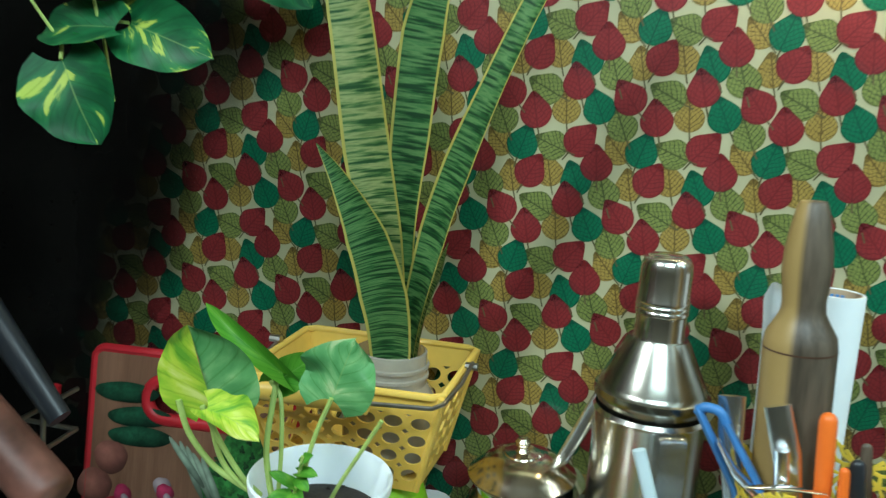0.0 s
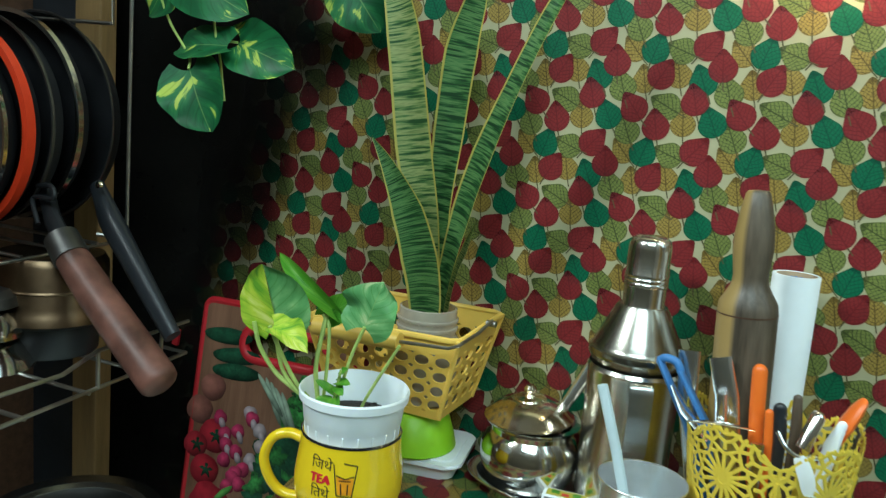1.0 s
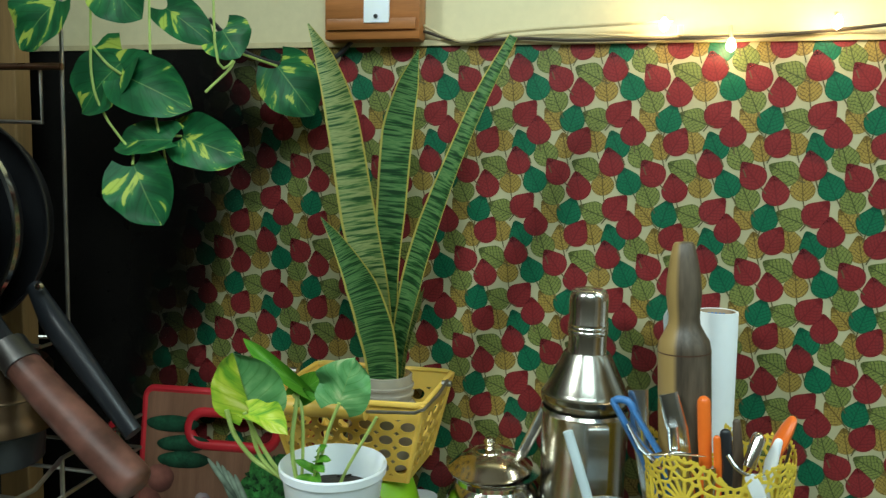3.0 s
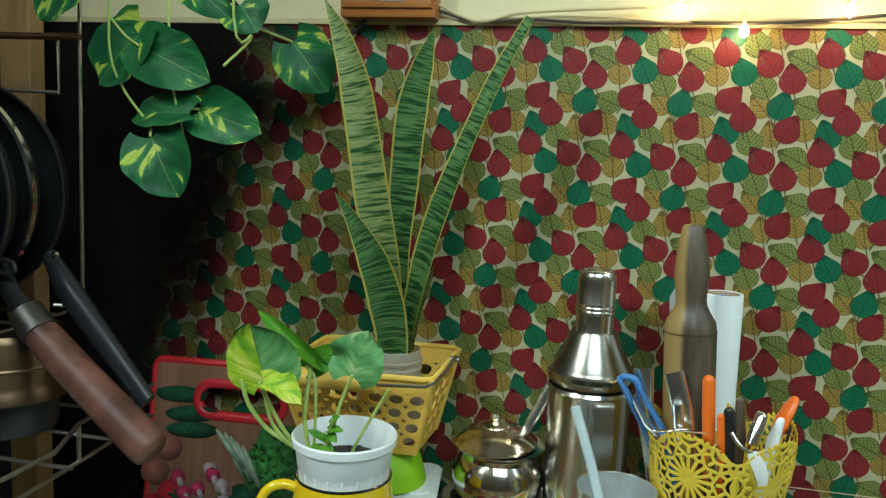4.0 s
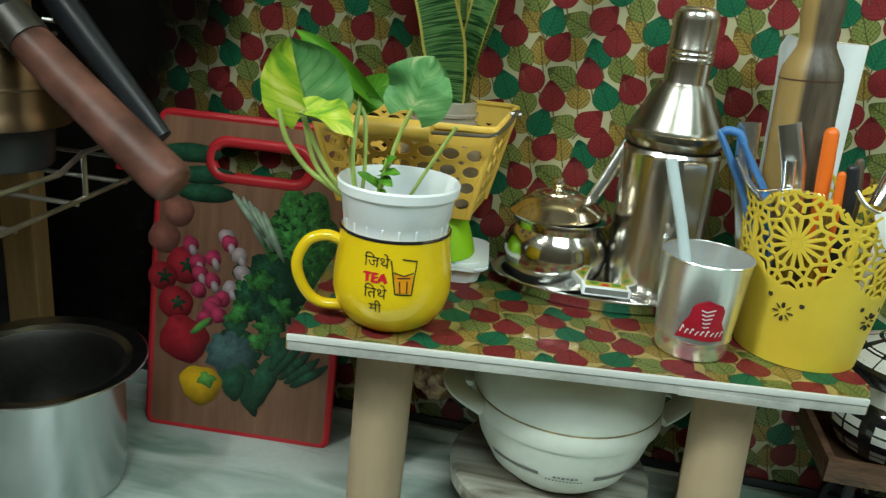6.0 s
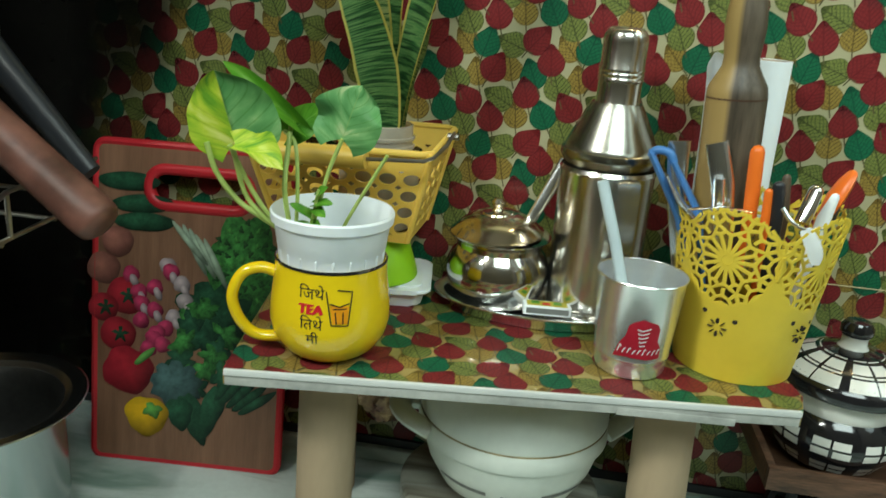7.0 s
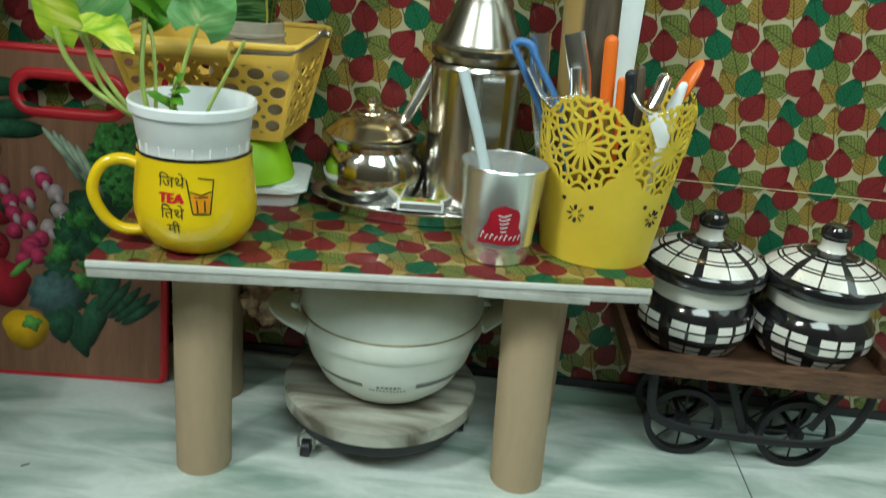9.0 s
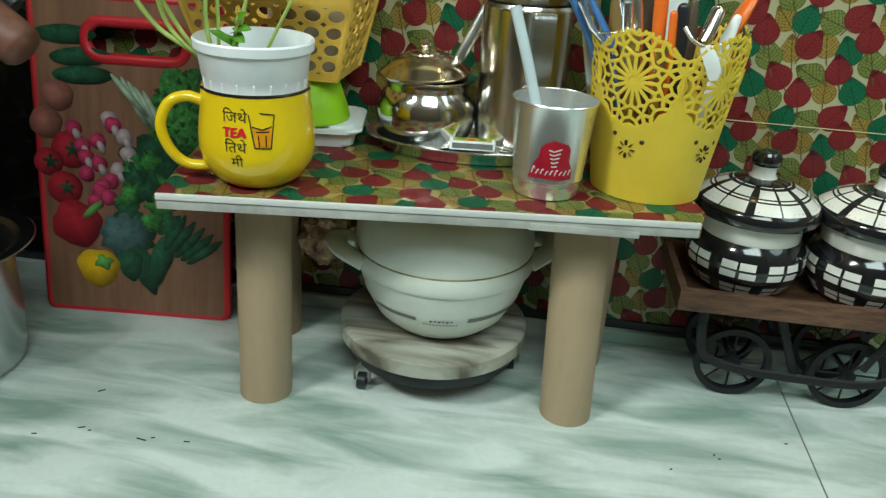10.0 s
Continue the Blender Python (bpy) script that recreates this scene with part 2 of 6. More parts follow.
def lathe(profile, seg=48, closed=False, squash=(1, 1)):
    """A turned body from (radius, height) pairs."""
    bm = bmesh.new()
    rings = []
    for r, z in profile:
        if r < 1e-5:
            rings.append([bm.verts.new((0, 0, z))])
        else:
            rings.append([bm.verts.new((r * squash[0] * math.cos(2 * math.pi * k / seg), r * squash[1] * math.sin(2 * math.pi * k / seg), z)) for k in range(seg)])
    pairs = list(zip(rings, rings[1:])) + ([(rings[-1], rings[0])] if closed else [])
    for a, b in pairs:
        for k in range(seg):
            j = (k + 1) % seg
            f = [a[k % len(a)], a[j % len(a)], b[j % len(b)], b[k % len(b)]]
            f = [v for n, v in enumerate(f) if v not in f[:n]]
            if len(f) > 2:
                bm.faces.new(f)
    return bm


def smooth_line(points, steps=6):
    """A Catmull-Rom line through points."""
    p = [Vector(q) for q in points]
    p = [2 * p[0] - p[1]] + p + [2 * p[-1] - p[-2]]
    out = []
    for a, b, c, d in zip(p, p[1:], p[2:], p[3:]):
        for k in range(steps):
            t = k / steps
            out.append(0.5 * ((2 * b) + (c - a) * t + (2 * a - 5 * b + 4 * c - d) * t * t + (3 * b - 3 * c + d - a) * t**3))
    return out + [p[-2]]


def tube(points, radius, seg=8, bm=None, closed=False, flat=1.0):
    """A rod of round section along points; radius is one number or one for each point."""
    bm = bm or bmesh.new()
    pts = [Vector(q) for q in points]
    n = len(pts)
    rad = [radius] * n if isinstance(radius, (int, float)) else [radius[0] + (radius[-1] - radius[0]) * k / (n - 1) for k in range(n)] if len(radius) == 2 else list(radius)
    side = None
    rings = []
    for k, q in enumerate(pts):
        ahead = (pts[(k + 1) % n] - pts[k - 1]) if closed or 0 < k < n - 1 else (pts[min(k + 1, n - 1)] - pts[max(k - 1, 0)])
        ahead.normalize()
        if side is None:
            side = ahead.cross(Vector((0, 0, 1)) if abs(ahead.z) < 0.9 else Vector((0, 1, 0))).normalized()
        side = (side - ahead * side.dot(ahead)).normalized()
        up = ahead.cross(side)
        rings.append([bm.verts.new(q + rad[k] * (math.cos(2 * math.pi * j / seg) * side + flat * math.sin(2 * math.pi * j / seg) * up)) for j in range(seg)])
    for a, b in list(zip(rings, rings[1:])) + ([(rings[-1], rings[0])] if closed else []):
        for j in range(seg):
            bm.faces.new((a[j], a[(j + 1) % seg], b[(j + 1) % seg], b[j]))
    if not closed:
        bm.faces.new(rings[0][::-1])
        bm.faces.new(rings[-1])
    return bm


def box(sx, sy, sz, bevel=0.0, at=(0, 0, 0), bm=None, turn=None):
    """A box on its base at the place given, with rounded edges."""
    b2 = bmesh.new()
    bmesh.ops.create_cube(b2, size=1)
    bmesh.ops.scale(b2, vec=(sx, sy, sz), verts=b2.verts)
    if bevel:
        bmesh.ops.bevel(b2, geom=b2.edges[:], offset=bevel, segments=2, affect="EDGES", profile=0.6)
    bmesh.ops.translate(b2, vec=(0, 0, sz / 2), verts=b2.verts)
    if turn is not None:
        bmesh.ops.transform(b2, matrix=turn, verts=b2.verts)
    bmesh.ops.translate(b2, vec=at, verts=b2.verts)
    if bm is None:
        return b2
    me = bpy.data.meshes.new("joined")
    b2.to_mesh(me)
    b2.free()
    bm.from_mesh(me)
    bpy.data.meshes.remove(me)
    return bm


def slab(outline, z0, z1, bevel=0.0):
    """A flat body with the outline given, between two heights."""
    bm = bmesh.new()
    low = [bm.verts.new((x, y, z0)) for x, y in outline]
    high = [bm.verts.new((x, y, z1)) for x, y in outline]
    bm.faces.new(low[::-1])
    bm.faces.new(high)
    n = len(low)
    for k in range(n):
        bm.faces.new((low[k], low[(k + 1) % n], high[(k + 1) % n], high[k]))
    if bevel:
        bmesh.ops.bevel(bm, geom=[e for e in bm.edges if abs(e.verts[0].co.z - e.verts[1].co.z) < 1e-6], offset=bevel, segments=2, affect="EDGES")
    return bm


def rounded(cx, cy, hx, hy, r, seg=6):
    """The outline of a rectangle with round corners."""
    out = []
    for k, (sx, sy) in enumerate(((1, 1), (-1, 1), (-1, -1), (1, -1))):
        for j in range(seg + 1):
            a = math.pi / 2 * (k + j / seg)
            out.append((cx + sx * (hx - r) + r * math.cos(a), cy + sy * (hy - r) + r * math.sin(a)))
    return out


def blade(points, widths, side, cup=0.0, rows=None, across=6, thick=0.0):
    """A leaf blade along points, with a width at each and a channel across it. UVs: across, along."""
    bm = bmesh.new()
    uv = bm.loops.layers.uv.new("UVMap")
    side = Vector(side).normalized()
    grid = []
    n = len(points)
    for k, (q, w) in enumerate(zip(points, widths)):
        ahead = (points[min(k + 1, n - 1)] - points[max(k - 1, 0)]).normalized()
        s = (side - ahead * side.dot(ahead)).normalized()
        up = s.cross(ahead)
        row = []
        for j in range(across + 1):
            u = 2 * j / across - 1
            row.append(bm.verts.new(q + s * (u * w / 2) + up * (cup * w * (u * u - 0.5))))
        grid.append(row)
    for k in range(n - 1):
        for j in range(across):
            f = bm.faces.new((grid[k][j], grid[k][j + 1], grid[k + 1][j + 1], grid[k + 1][j]))
            for loop, (a, b) in zip(f.loops, ((j, k), (j + 1, k), (j + 1, k + 1), (j, k + 1))):
                loop[uv].uv = (a / across, b / (n - 1))
    if thick:
        bmesh.ops.solidify(bm, geom=bm.faces[:], thickness=thick)
    return bm


# ---- structure ----
TILE_W, TILE_X, TILE_Z = 0.1178, 0.16, 0.85
TILE_LEAVES = {
    "olive": ((-0.009, 0.030, 0.3, 1.0), (0.044, 0.012, 1.1, 1.0), (0.002, -0.020, 0.4, 0.95), (0.054, -0.043, 1.2, 0.95)),
    "ochre": ((0.015, 0.039, 0.2, 0.9), (0.064, -0.007, 0.1, 0.9), (0.001, -0.044, 0.7, 0.9), (0.053, 0.047, 0.2, 0.9)),
    "teal": ((-0.022, -0.004, 0.45, 1.0), (0.023, -0.044, -0.3, 1.0), (0.080, 0.041, 0.4, 1.0)),
    "red": ((0.007, 0.007, 0.65, 1.02), (0.074, 0.019, 0.25, 1.0), (0.034, -0.012, 0.2, 1.0), (0.080, -0.037, -0.7, 1.02), (-0.019, -0.060, 0.1, 1.0), (0.033, 0.046, -0.5, 1.0)),
}


def leaf_print(kind, level, x0, x1, z0, z1):
    """All printed leaves of one colour over a rectangle, as a thin layer in the plane x, y."""
    verts, faces, uvs = [], [], []
    r0, seg = 0.0161, 24
    for i in range(math.floor((x0 - TILE_X) / TILE_W) - 1, math.ceil((x1 - TILE_X) / TILE_W) + 1):
        for j in range(math.floor((z0 - TILE_Z) / TILE_W) - 1, math.ceil((z1 - TILE_Z) / TILE_W) + 1):
            for n, (u, v, turn, size) in enumerate(TILE_LEAVES[kind] if kind != "stem" else [q for some in TILE_LEAVES.values() for q in some]):
                cx, cy = TILE_X + i * TILE_W + u, TILE_Z + j * TILE_W + v
                if not (x0 - 0.03 < cx < x1 + 0.03 and z0 - 0.03 < cy < z1 + 0.03):
                    continue
                c, s, r = math.cos(turn), math.sin(turn), r0 * size
                if kind == "stem":
                    ring = [(-0.05, -0.9), (0.05, -0.9), (0.09, -1.55), (0.0, -1.55)]
                else:
                    ring = []
                    for k in range(seg):
                        a = 2 * math.pi * k / seg
                        tip = max(0.0, math.cos(a))
                        ring.append((math.sin(a) * (1.0 - 0.32 * tip**2), math.cos(a) * 0.97 + 0.40 * tip**5))
                h = level + 0.00001 * ((n * 7 + i + 2 * j) % 5)
                base = len(verts)
                verts += [(cx + r * (c * px - s * py), cy + r * (s * px + c * py), h) for px, py in ring]
                uvs += [(px + 10 * (i + 20) + 50 * n, py + 10 * (j + 20)) for px, py in ring]
                faces.append(list(range(base, base + len(ring)))[::-1])
    me = bpy.data.meshes.new("leaf_print")
    me.from_pydata(verts, [], faces)
    layer = me.uv_layers.new(name="UVMap")
    for poly in me.polygons:
        for li in poly.loop_indices:
            layer.data[li].uv = uvs[me.loops[li].vertex_index]
    bm = bmesh.new()
    bm.from_mesh(me)
    bpy.data.meshes.remove(me)
    return bm


def clip(bm, planes):
    for co, no in planes:
        bmesh.ops.bisect_plane(bm, geom=bm.verts[:] + bm.edges[:] + bm.faces[:], plane_co=co, plane_no=no, clear_outer=True)
    return bm


WALL_L, WALL_R, PAPER_TOP = -0.70, 1.5, 0.902
wall_north = structure("wall_north", box(WALL_R - WALL_L, 0.1, PAPER_TOP + 0.88, at=((WALL_R + WALL_L) / 2, 0.05, -0.88)), PAPER, "glossy cream wallpaper printed with red, teal, olive and ochre leaves")
structure("wall_north_upper", box(WALL_R - WALL_L, 0.1, 2.9 - PAPER_TOP, at=((WALL_R + WALL_L) / 2, 0.054, PAPER_TOP)), CREAM, "plain cream painted wall above the wallpaper")
UPRIGHT = Matrix.Rotation(radians(90), 4, "X")
for n, kind in enumerate(("ochre", "olive", "teal", "red", "stem")):
    bm = leaf_print(kind, 0.0002 + 0.00012 * n, WALL_L, 1.2, 0.0, PAPER_TOP)
    clip(bm, [((0, PAPER_TOP, 0), (0, 1, 0)), ((0, 0.002, 0), (0, -1, 0)), ((WALL_L, 0, 0), (-1, 0, 0))])
    bmesh.ops.transform(bm, matrix=UPRIGHT, verts=bm.verts)
    tagged(part("leaf_print", bm, INKS[kind], wall_north, f"printed {kind} leaves" if kind != "stem" else "printed leaf stems", smooth=False), kind="stuff")
structure("trim", box(WALL_R - WALL_L, 0.004, 0.008, 0.001, at=((WALL_R + WALL_L) / 2, -0.002, PAPER_TOP - 0.002)), CABLE_WHITE, "yellowed strip along the top of the wallpaper")
part("paper_seam", box(1.02, 0.0008, 0.0010, at=(0.96, -0.0012, 0.3285)), CREAM, wall_north, "pale seam between wallpaper sheets", smooth=False)


def corner_shade_material():
    """Painted shade of the corner that thins out unevenly to the right and lets flecks of the paper through."""
    m = mat("painted_corner_shade", (0.007, 0.006, 0.005), 0.85, vary=0.4, scale=14, fine=90, bump=0.2, ior=1.2)
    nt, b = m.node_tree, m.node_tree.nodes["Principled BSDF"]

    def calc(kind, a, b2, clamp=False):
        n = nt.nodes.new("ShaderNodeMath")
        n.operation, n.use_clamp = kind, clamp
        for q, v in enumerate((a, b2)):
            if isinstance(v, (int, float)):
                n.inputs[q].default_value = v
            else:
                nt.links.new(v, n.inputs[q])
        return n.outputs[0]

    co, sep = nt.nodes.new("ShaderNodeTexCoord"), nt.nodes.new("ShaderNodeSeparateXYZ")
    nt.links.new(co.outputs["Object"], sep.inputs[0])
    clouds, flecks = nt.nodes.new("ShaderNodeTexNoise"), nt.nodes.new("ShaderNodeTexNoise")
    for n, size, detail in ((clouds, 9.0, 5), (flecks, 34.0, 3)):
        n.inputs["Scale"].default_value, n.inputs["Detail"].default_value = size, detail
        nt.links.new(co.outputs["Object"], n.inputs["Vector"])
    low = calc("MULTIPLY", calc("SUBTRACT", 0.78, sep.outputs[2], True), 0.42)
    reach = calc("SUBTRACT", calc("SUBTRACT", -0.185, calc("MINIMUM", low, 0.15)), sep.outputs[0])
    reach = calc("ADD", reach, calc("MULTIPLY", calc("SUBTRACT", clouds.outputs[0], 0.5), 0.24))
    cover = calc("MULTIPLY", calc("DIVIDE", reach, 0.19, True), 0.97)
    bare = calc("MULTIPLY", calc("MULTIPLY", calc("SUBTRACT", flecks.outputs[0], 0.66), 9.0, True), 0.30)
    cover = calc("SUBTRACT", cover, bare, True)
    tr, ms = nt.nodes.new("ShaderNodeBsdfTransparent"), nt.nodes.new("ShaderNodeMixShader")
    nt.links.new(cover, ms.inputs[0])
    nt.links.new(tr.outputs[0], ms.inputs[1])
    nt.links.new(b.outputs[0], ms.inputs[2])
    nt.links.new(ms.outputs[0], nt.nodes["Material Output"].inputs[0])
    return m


# thin dark sheet that paints the left corner's shade onto the wallpaper
part("shade_layer", box(0.58, 0.0002, 0.868, at=(-0.410, -0.0015, 0.033)), corner_shade_material(), wall_north, "black layer over the wallpaper that paints in the corner's shade", smooth=False)
worktop = structure("worktop", box(WALL_R - WALL_L, 0.62, 0.04, 0.004, at=((WALL_R + WALL_L) / 2, -0.31, -0.04)), MARBLE, "polished pale green marble worktop with grey veins")
structure("worktop_joint", box(0.0016, 0.6, 0.0006, at=(0.59, -0.305, 0.0), turn=Matrix.Rotation(radians(-1), 4, "Z")), INK_GREY, "dark joint line between marble slabs")
for x, y, turn, size in ((-0.237, -0.267, 40, 0.012), (-0.266, -0.355, 10, 0.008), (-0.223, -0.335, 25, 0.010), (-0.212, -0.338, 5, 0.005), (-0.151, -0.341, -10, 0.016), (-0.140, -0.336, 20, 0.006), (-0.102, -0.335, 5, 0.009), (0.427, -0.272, 30, 0.004), (0.480, -0.237, 60, 0.005), (0.485, -0.243, 0, 0.004), (0.570, -0.198, 10, 0.006)):
    part("stain", slab(rounded(0, 0, size * 0.38, 0.0008, 0.0007, 3), 0.0002, 0.0007), SOIL, worktop, "small dark scratch in the marble", smooth=False).matrix_local = pose(x, y, 0.0, 0, 0, turn)
structure("baseboard", box(WALL_R - WALL_L, 0.012, 0.020, 0.002, at=((WALL_R + WALL_L) / 2, -0.006, 0.0)), MARBLE, "low marble upstand under the wallpaper")
structure("trim_gap", box(WALL_R - WALL_L, 0.004, 0.012, at=((WALL_R + WALL_L) / 2, -0.002, 0.0205)), BLACK, "dark gap between upstand and wallpaper")
structure("worktop_base", box(WALL_R - WALL_L, 0.56, 0.838, at=((WALL_R + WALL_L) / 2, -0.285, -0.88)), WOOD_DARK, "dark wooden base under the worktop")
structure("floor", box(4.6, 3.6, 0.1, at=(0.1, -1.7, -0.98)), TILE, "grey floor tiles")
structure("ceiling", box(4.6, 3.6, 0.1, at=(0.1, -1.7, 2.9)), ROOM, "plain ceiling")
# unseen wall, added to keep the side light off the left corner
SHADE_DEPTH = 0.94
structure("wall_shade", box(0.1, SHADE_DEPTH, 3.78, at=(WALL_L - 0.05, -SHADE_DEPTH / 2, -0.88)), WOOD_DARK, "unseen dark wood wall added to shade the corner")
structure("wall_north_west", box(1.3, 0.1, 3.78, at=(-1.45, -0.05, -0.88)), ROOM, "plain painted wall")


def holed_wall(name, m, width, height, hole, label):
    """A wall in the plane x, z with one window opening: x0, x1, z0, z1."""
    x0, x1, z0, z1 = hole
    bm = bmesh.new()
    box(x0 + width / 2, 0.12, height, at=((x0 - width / 2) / 2, 0, 0), bm=bm)
    box(width / 2 - x1, 0.12, height, at=((x1 + width / 2) / 2, 0, 0), bm=bm)
    box(x1 - x0, 0.12, z0, at=((x0 + x1) / 2, 0, 0), bm=bm)
    box(x1 - x0, 0.12, height - z1, at=((x0 + x1) / 2, 0, z1), bm=bm)
    ob = structure(name, bm, ROOM, label)
    ob.matrix_world = m
    return ob


holed_wall("wall_west", pose(-1.33, -1.6, -0.88, 0, 0, 90), 3.4, 3.78, (-0.70, 0.18, 2.25, 3.3), "plain wall with a window opening")
holed_wall("wall_south", pose(-0.1, -1.80, -0.88), 4.0, 3.78, (0.05, 1.25, 2.43, 3.23), "plain wall with a window opening")
# the east opening is made up to hold the fill lamp
holed_wall("wall_east", pose(1.56, -1.6, -0.88, 0, 0, 90), 3.4, 3.78, (0.72, 1.48, 1.8, 2.85), "plain wall with a window opening")

# ---- the shelf table and what stands on it ----
TOP = 0.283
FL, FR = Vector((-0.120, -0.319, 0)), Vector((0.410, -0.246, 0))
ALONG = (FR - FL).normalized()
BACK = Vector((-ALONG.y, ALONG.x, 0))
DEPTH = 0.232
table = thing("shelf_table", pose(0, 0, 0), "low makeshift table with wallpapered top on cardboard tube legs", "table")
corners = [FL, FR, FR + ALONG * 0.012 + BACK * 0.03, FR + BACK * DEPTH, FL + BACK * DEPTH]
FOAM = mat("grubby_board_edge", (0.42, 0.43, 0.40), 0.6, vary=0.25, scale=25, fine=140, bump=0.3)
top = part("tabletop", slab([(q.x, q.y) for q in corners], TOP - 0.016, TOP - 0.001), PAPER_GOLD, table, "board covered in glossy leaf-printed wallpaper", smooth=False)
for n, kind in enumerate(("ochre", "olive", "teal", "red", "stem")):
    bm = leaf_print(kind, TOP - 0.0008 + 0.00012 * n, -0.2, 0.46, -0.36, 0.02)
    planes = []
    for a, b in zip(corners, corners[1:] + corners[:1]):
        d = (b - a).normalized()
        planes.append((a, (d.y, -d.x, 0)))
    clip(bm, planes)
    tagged(part("leaf_print", bm, INKS[kind], top, smooth=False), kind="stuff")
turn = Matrix.Rotation(math.atan2(ALONG.y, ALONG.x), 4, "Z")
mid = (FL + FR) / 2
part("edge_tape", box(0.532, 0.004, 0.0062, 0.0010, at=(mid.x, mid.y - 0.0020, TOP - 0.0058), turn=turn), TAPE, table, "white tape along the front edge")
part("board_edge", box(0.531, 0.0030, 0.0098, 0.0008, at=(mid.x, mid.y - 0.0010, TOP - 0.0158), turn=turn), FOAM, table, "grubby grey-white board edge under the tape")
part("loose_tape", box(0.11, 0.0012, 0.0070, 0.0004, at=(FR.x - 0.115, FR.y - 0.0195, TOP - 0.0175), turn=Matrix.Rotation(0.03, 4, "Y") @ turn), FOAM, table, "peeling end of the tape")
for n, (x, y, lx, ly) in enumerate(((-0.051, -0.222, 0.005, 0.0), (0.311, -0.190, -0.012, 0.0), (-0.082, -0.075, 0, 0), (0.328, -0.062, 0, 0))):
    bm = lathe([(0.027, 0), (0.0305, 0), (0.0305, TOP - 0.017), (0.027, TOP - 0.017)], 40, closed=True)
    for v in bm.verts:
        v.co.x += x + lx * v.co.z / 0.27
        v.co.y += y
    part("leg", bm, CARD, table, "brown cardboard tube leg")

# yellow mug with a white flower pot in it
MUG = (-0.040, -0.250)
mug = thing("mug", pose(MUG[0], MUG[1], TOP), "bulbous yellow ceramic mug with black rim and printed slogan", "mug")
MUG_PROFILE = [(0.0, 0.0), (0.030, 0.0), (0.036, 0.002), (0.046, 0.010), (0.0545, 0.024), (0.0575, 0.038), (0.0572, 0.052), (0.055, 0.070), (0.0530, 0.086), (0.0528, 0.096), (0.0505, 0.097), (0.0500, 0.090), (0.051, 0.070), (0.053, 0.045), (0.045, 0.014), (0, 0.006)]
part("body", lathe(MUG_PROFILE, 64), YELLOW, mug, "glossy yellow glaze")
part("rim", lathe([(0.0508, 0.0968), (0.0520, 0.0984), (0.0533, 0.0972), (0.0533, 0.0958), (0.0512, 0.0958)], 64, closed=True), BLACK_GLAZE, mug, "thin black rim line")
hs = Vector((-0.94, -0.34, 0))
hp = smooth_line([hs * 0.050 + Vector((0, 0, 0.080)), hs * 0.066 + Vector((0, 0, 0.085)), hs * 0.083 + Vector((0, 0, 0.078)), hs * 0.092 + Vector((0, 0, 0.056)), hs * 0.085 + Vector((0, 0, 0.032)), hs * 0.070 + Vector((0, 0, 0.017)), hs * 0.046 + Vector((0, 0, 0.014))])
part("handle", tube(hp, 0.0064, 12, flat=0.85), YELLOW, mug)

pot = thing("flower_pot", pose(MUG[0], MUG[1], TOP + 0.055), "white plastic flower pot set into the yellow mug", "flower pot")
POT_PROFILE = [(0.0, 0.0), (0.034, 0.0), (0.0480, 0.034), (0.0492, 0.044), (0.0495, 0.052), (0.051, 0.054), (0.0535, 0.074), (0.0545, 0.076), (0.0570, 0.078), (0.0578, 0.086), (0.0565, 0.088), (0.0545, 0.086), (0.0525, 0.072), (0.0485, 0.050), (0, 0.048)]
part("body", lathe(POT_PROFILE, 64), WHITE, pot)
for k in range(20):
    a = 2 * math.pi * k / 20
    part("rib", tube([(0.0484 * math.cos(a), 0.0484 * math.sin(a), 0.038), (0.0497 * math.cos(a), 0.0497 * math.sin(a), 0.0515)], 0.0010, 6), WHITE, pot)
part("soil", lathe([(0.0495, 0.054), (0.03, 0.058), (0, 0.060)], 40), SOIL, pot, "dark damp potting soil")

# steel tumbler
ALUMINIUM = mat("spun_aluminium", (0.90, 0.92, 0.93), 0.24, 0.90, vary=0.05, scale=15, fine=300, bump=0.02, stretch=(1, 1, 6))
tumbler = thing("steel_tumbler", pose(0.254, -0.198, TOP), "brushed steel tumbler with a red printed badge", "tumbler")
part("body", lathe([(0, 0.001), (0.030, 0.0), (0.0335, 0.001), (0.0345, 0.004), (0.0352, 0.0165), (0.0366, 0.018), (0.0370, 0.020), (0.0364, 0.022), (0.0425, 0.098), (0.0432, 0.0995), (0.0438, 0.0985), (0.0432, 0.097), (0.0422, 0.0985), (0.0360, 0.022), (0.033, 0.004), (0, 0.003)], 64), ALUMINIUM, tumbler)
straw = thing("steel_spoon", pose(0.254, -0.198, TOP), "pale bluish flat spoon handle leaning in the tumbler", "spoon")
part("handle", tube([(-0.050, 0.0, 0.184), (-0.030, 0, 0.125), (-0.002, 0.002, 0.030), (0.004, 0.002, 0.006)], [0.0054, 0.0054, 0.0052, 0.005], 8, flat=0.7), PALE_STEEL, straw)

BIN = (0.362, -0.150)

# steel tray
tray = thing("steel_tray", pose(0.165, -0.078, TOP, 0, 0, 4), "oval stainless steel serving tray", "tray")
bm = lathe([(0, 0.0025), (0.104, 0.0025), (0.110, 0.006), (0.117, 0.0155), (0.126, 0.0175), (0.1285, 0.0170), (0.1285, 0.0155), (0.1265, 0.0145), (0.119, 0.0120), (0.111, 0.001), (0.106, 0.0), (0, 0.0)], 72, squash=(1.0, 0.57))
part("body", bm, STEEL_SOFT, tray)

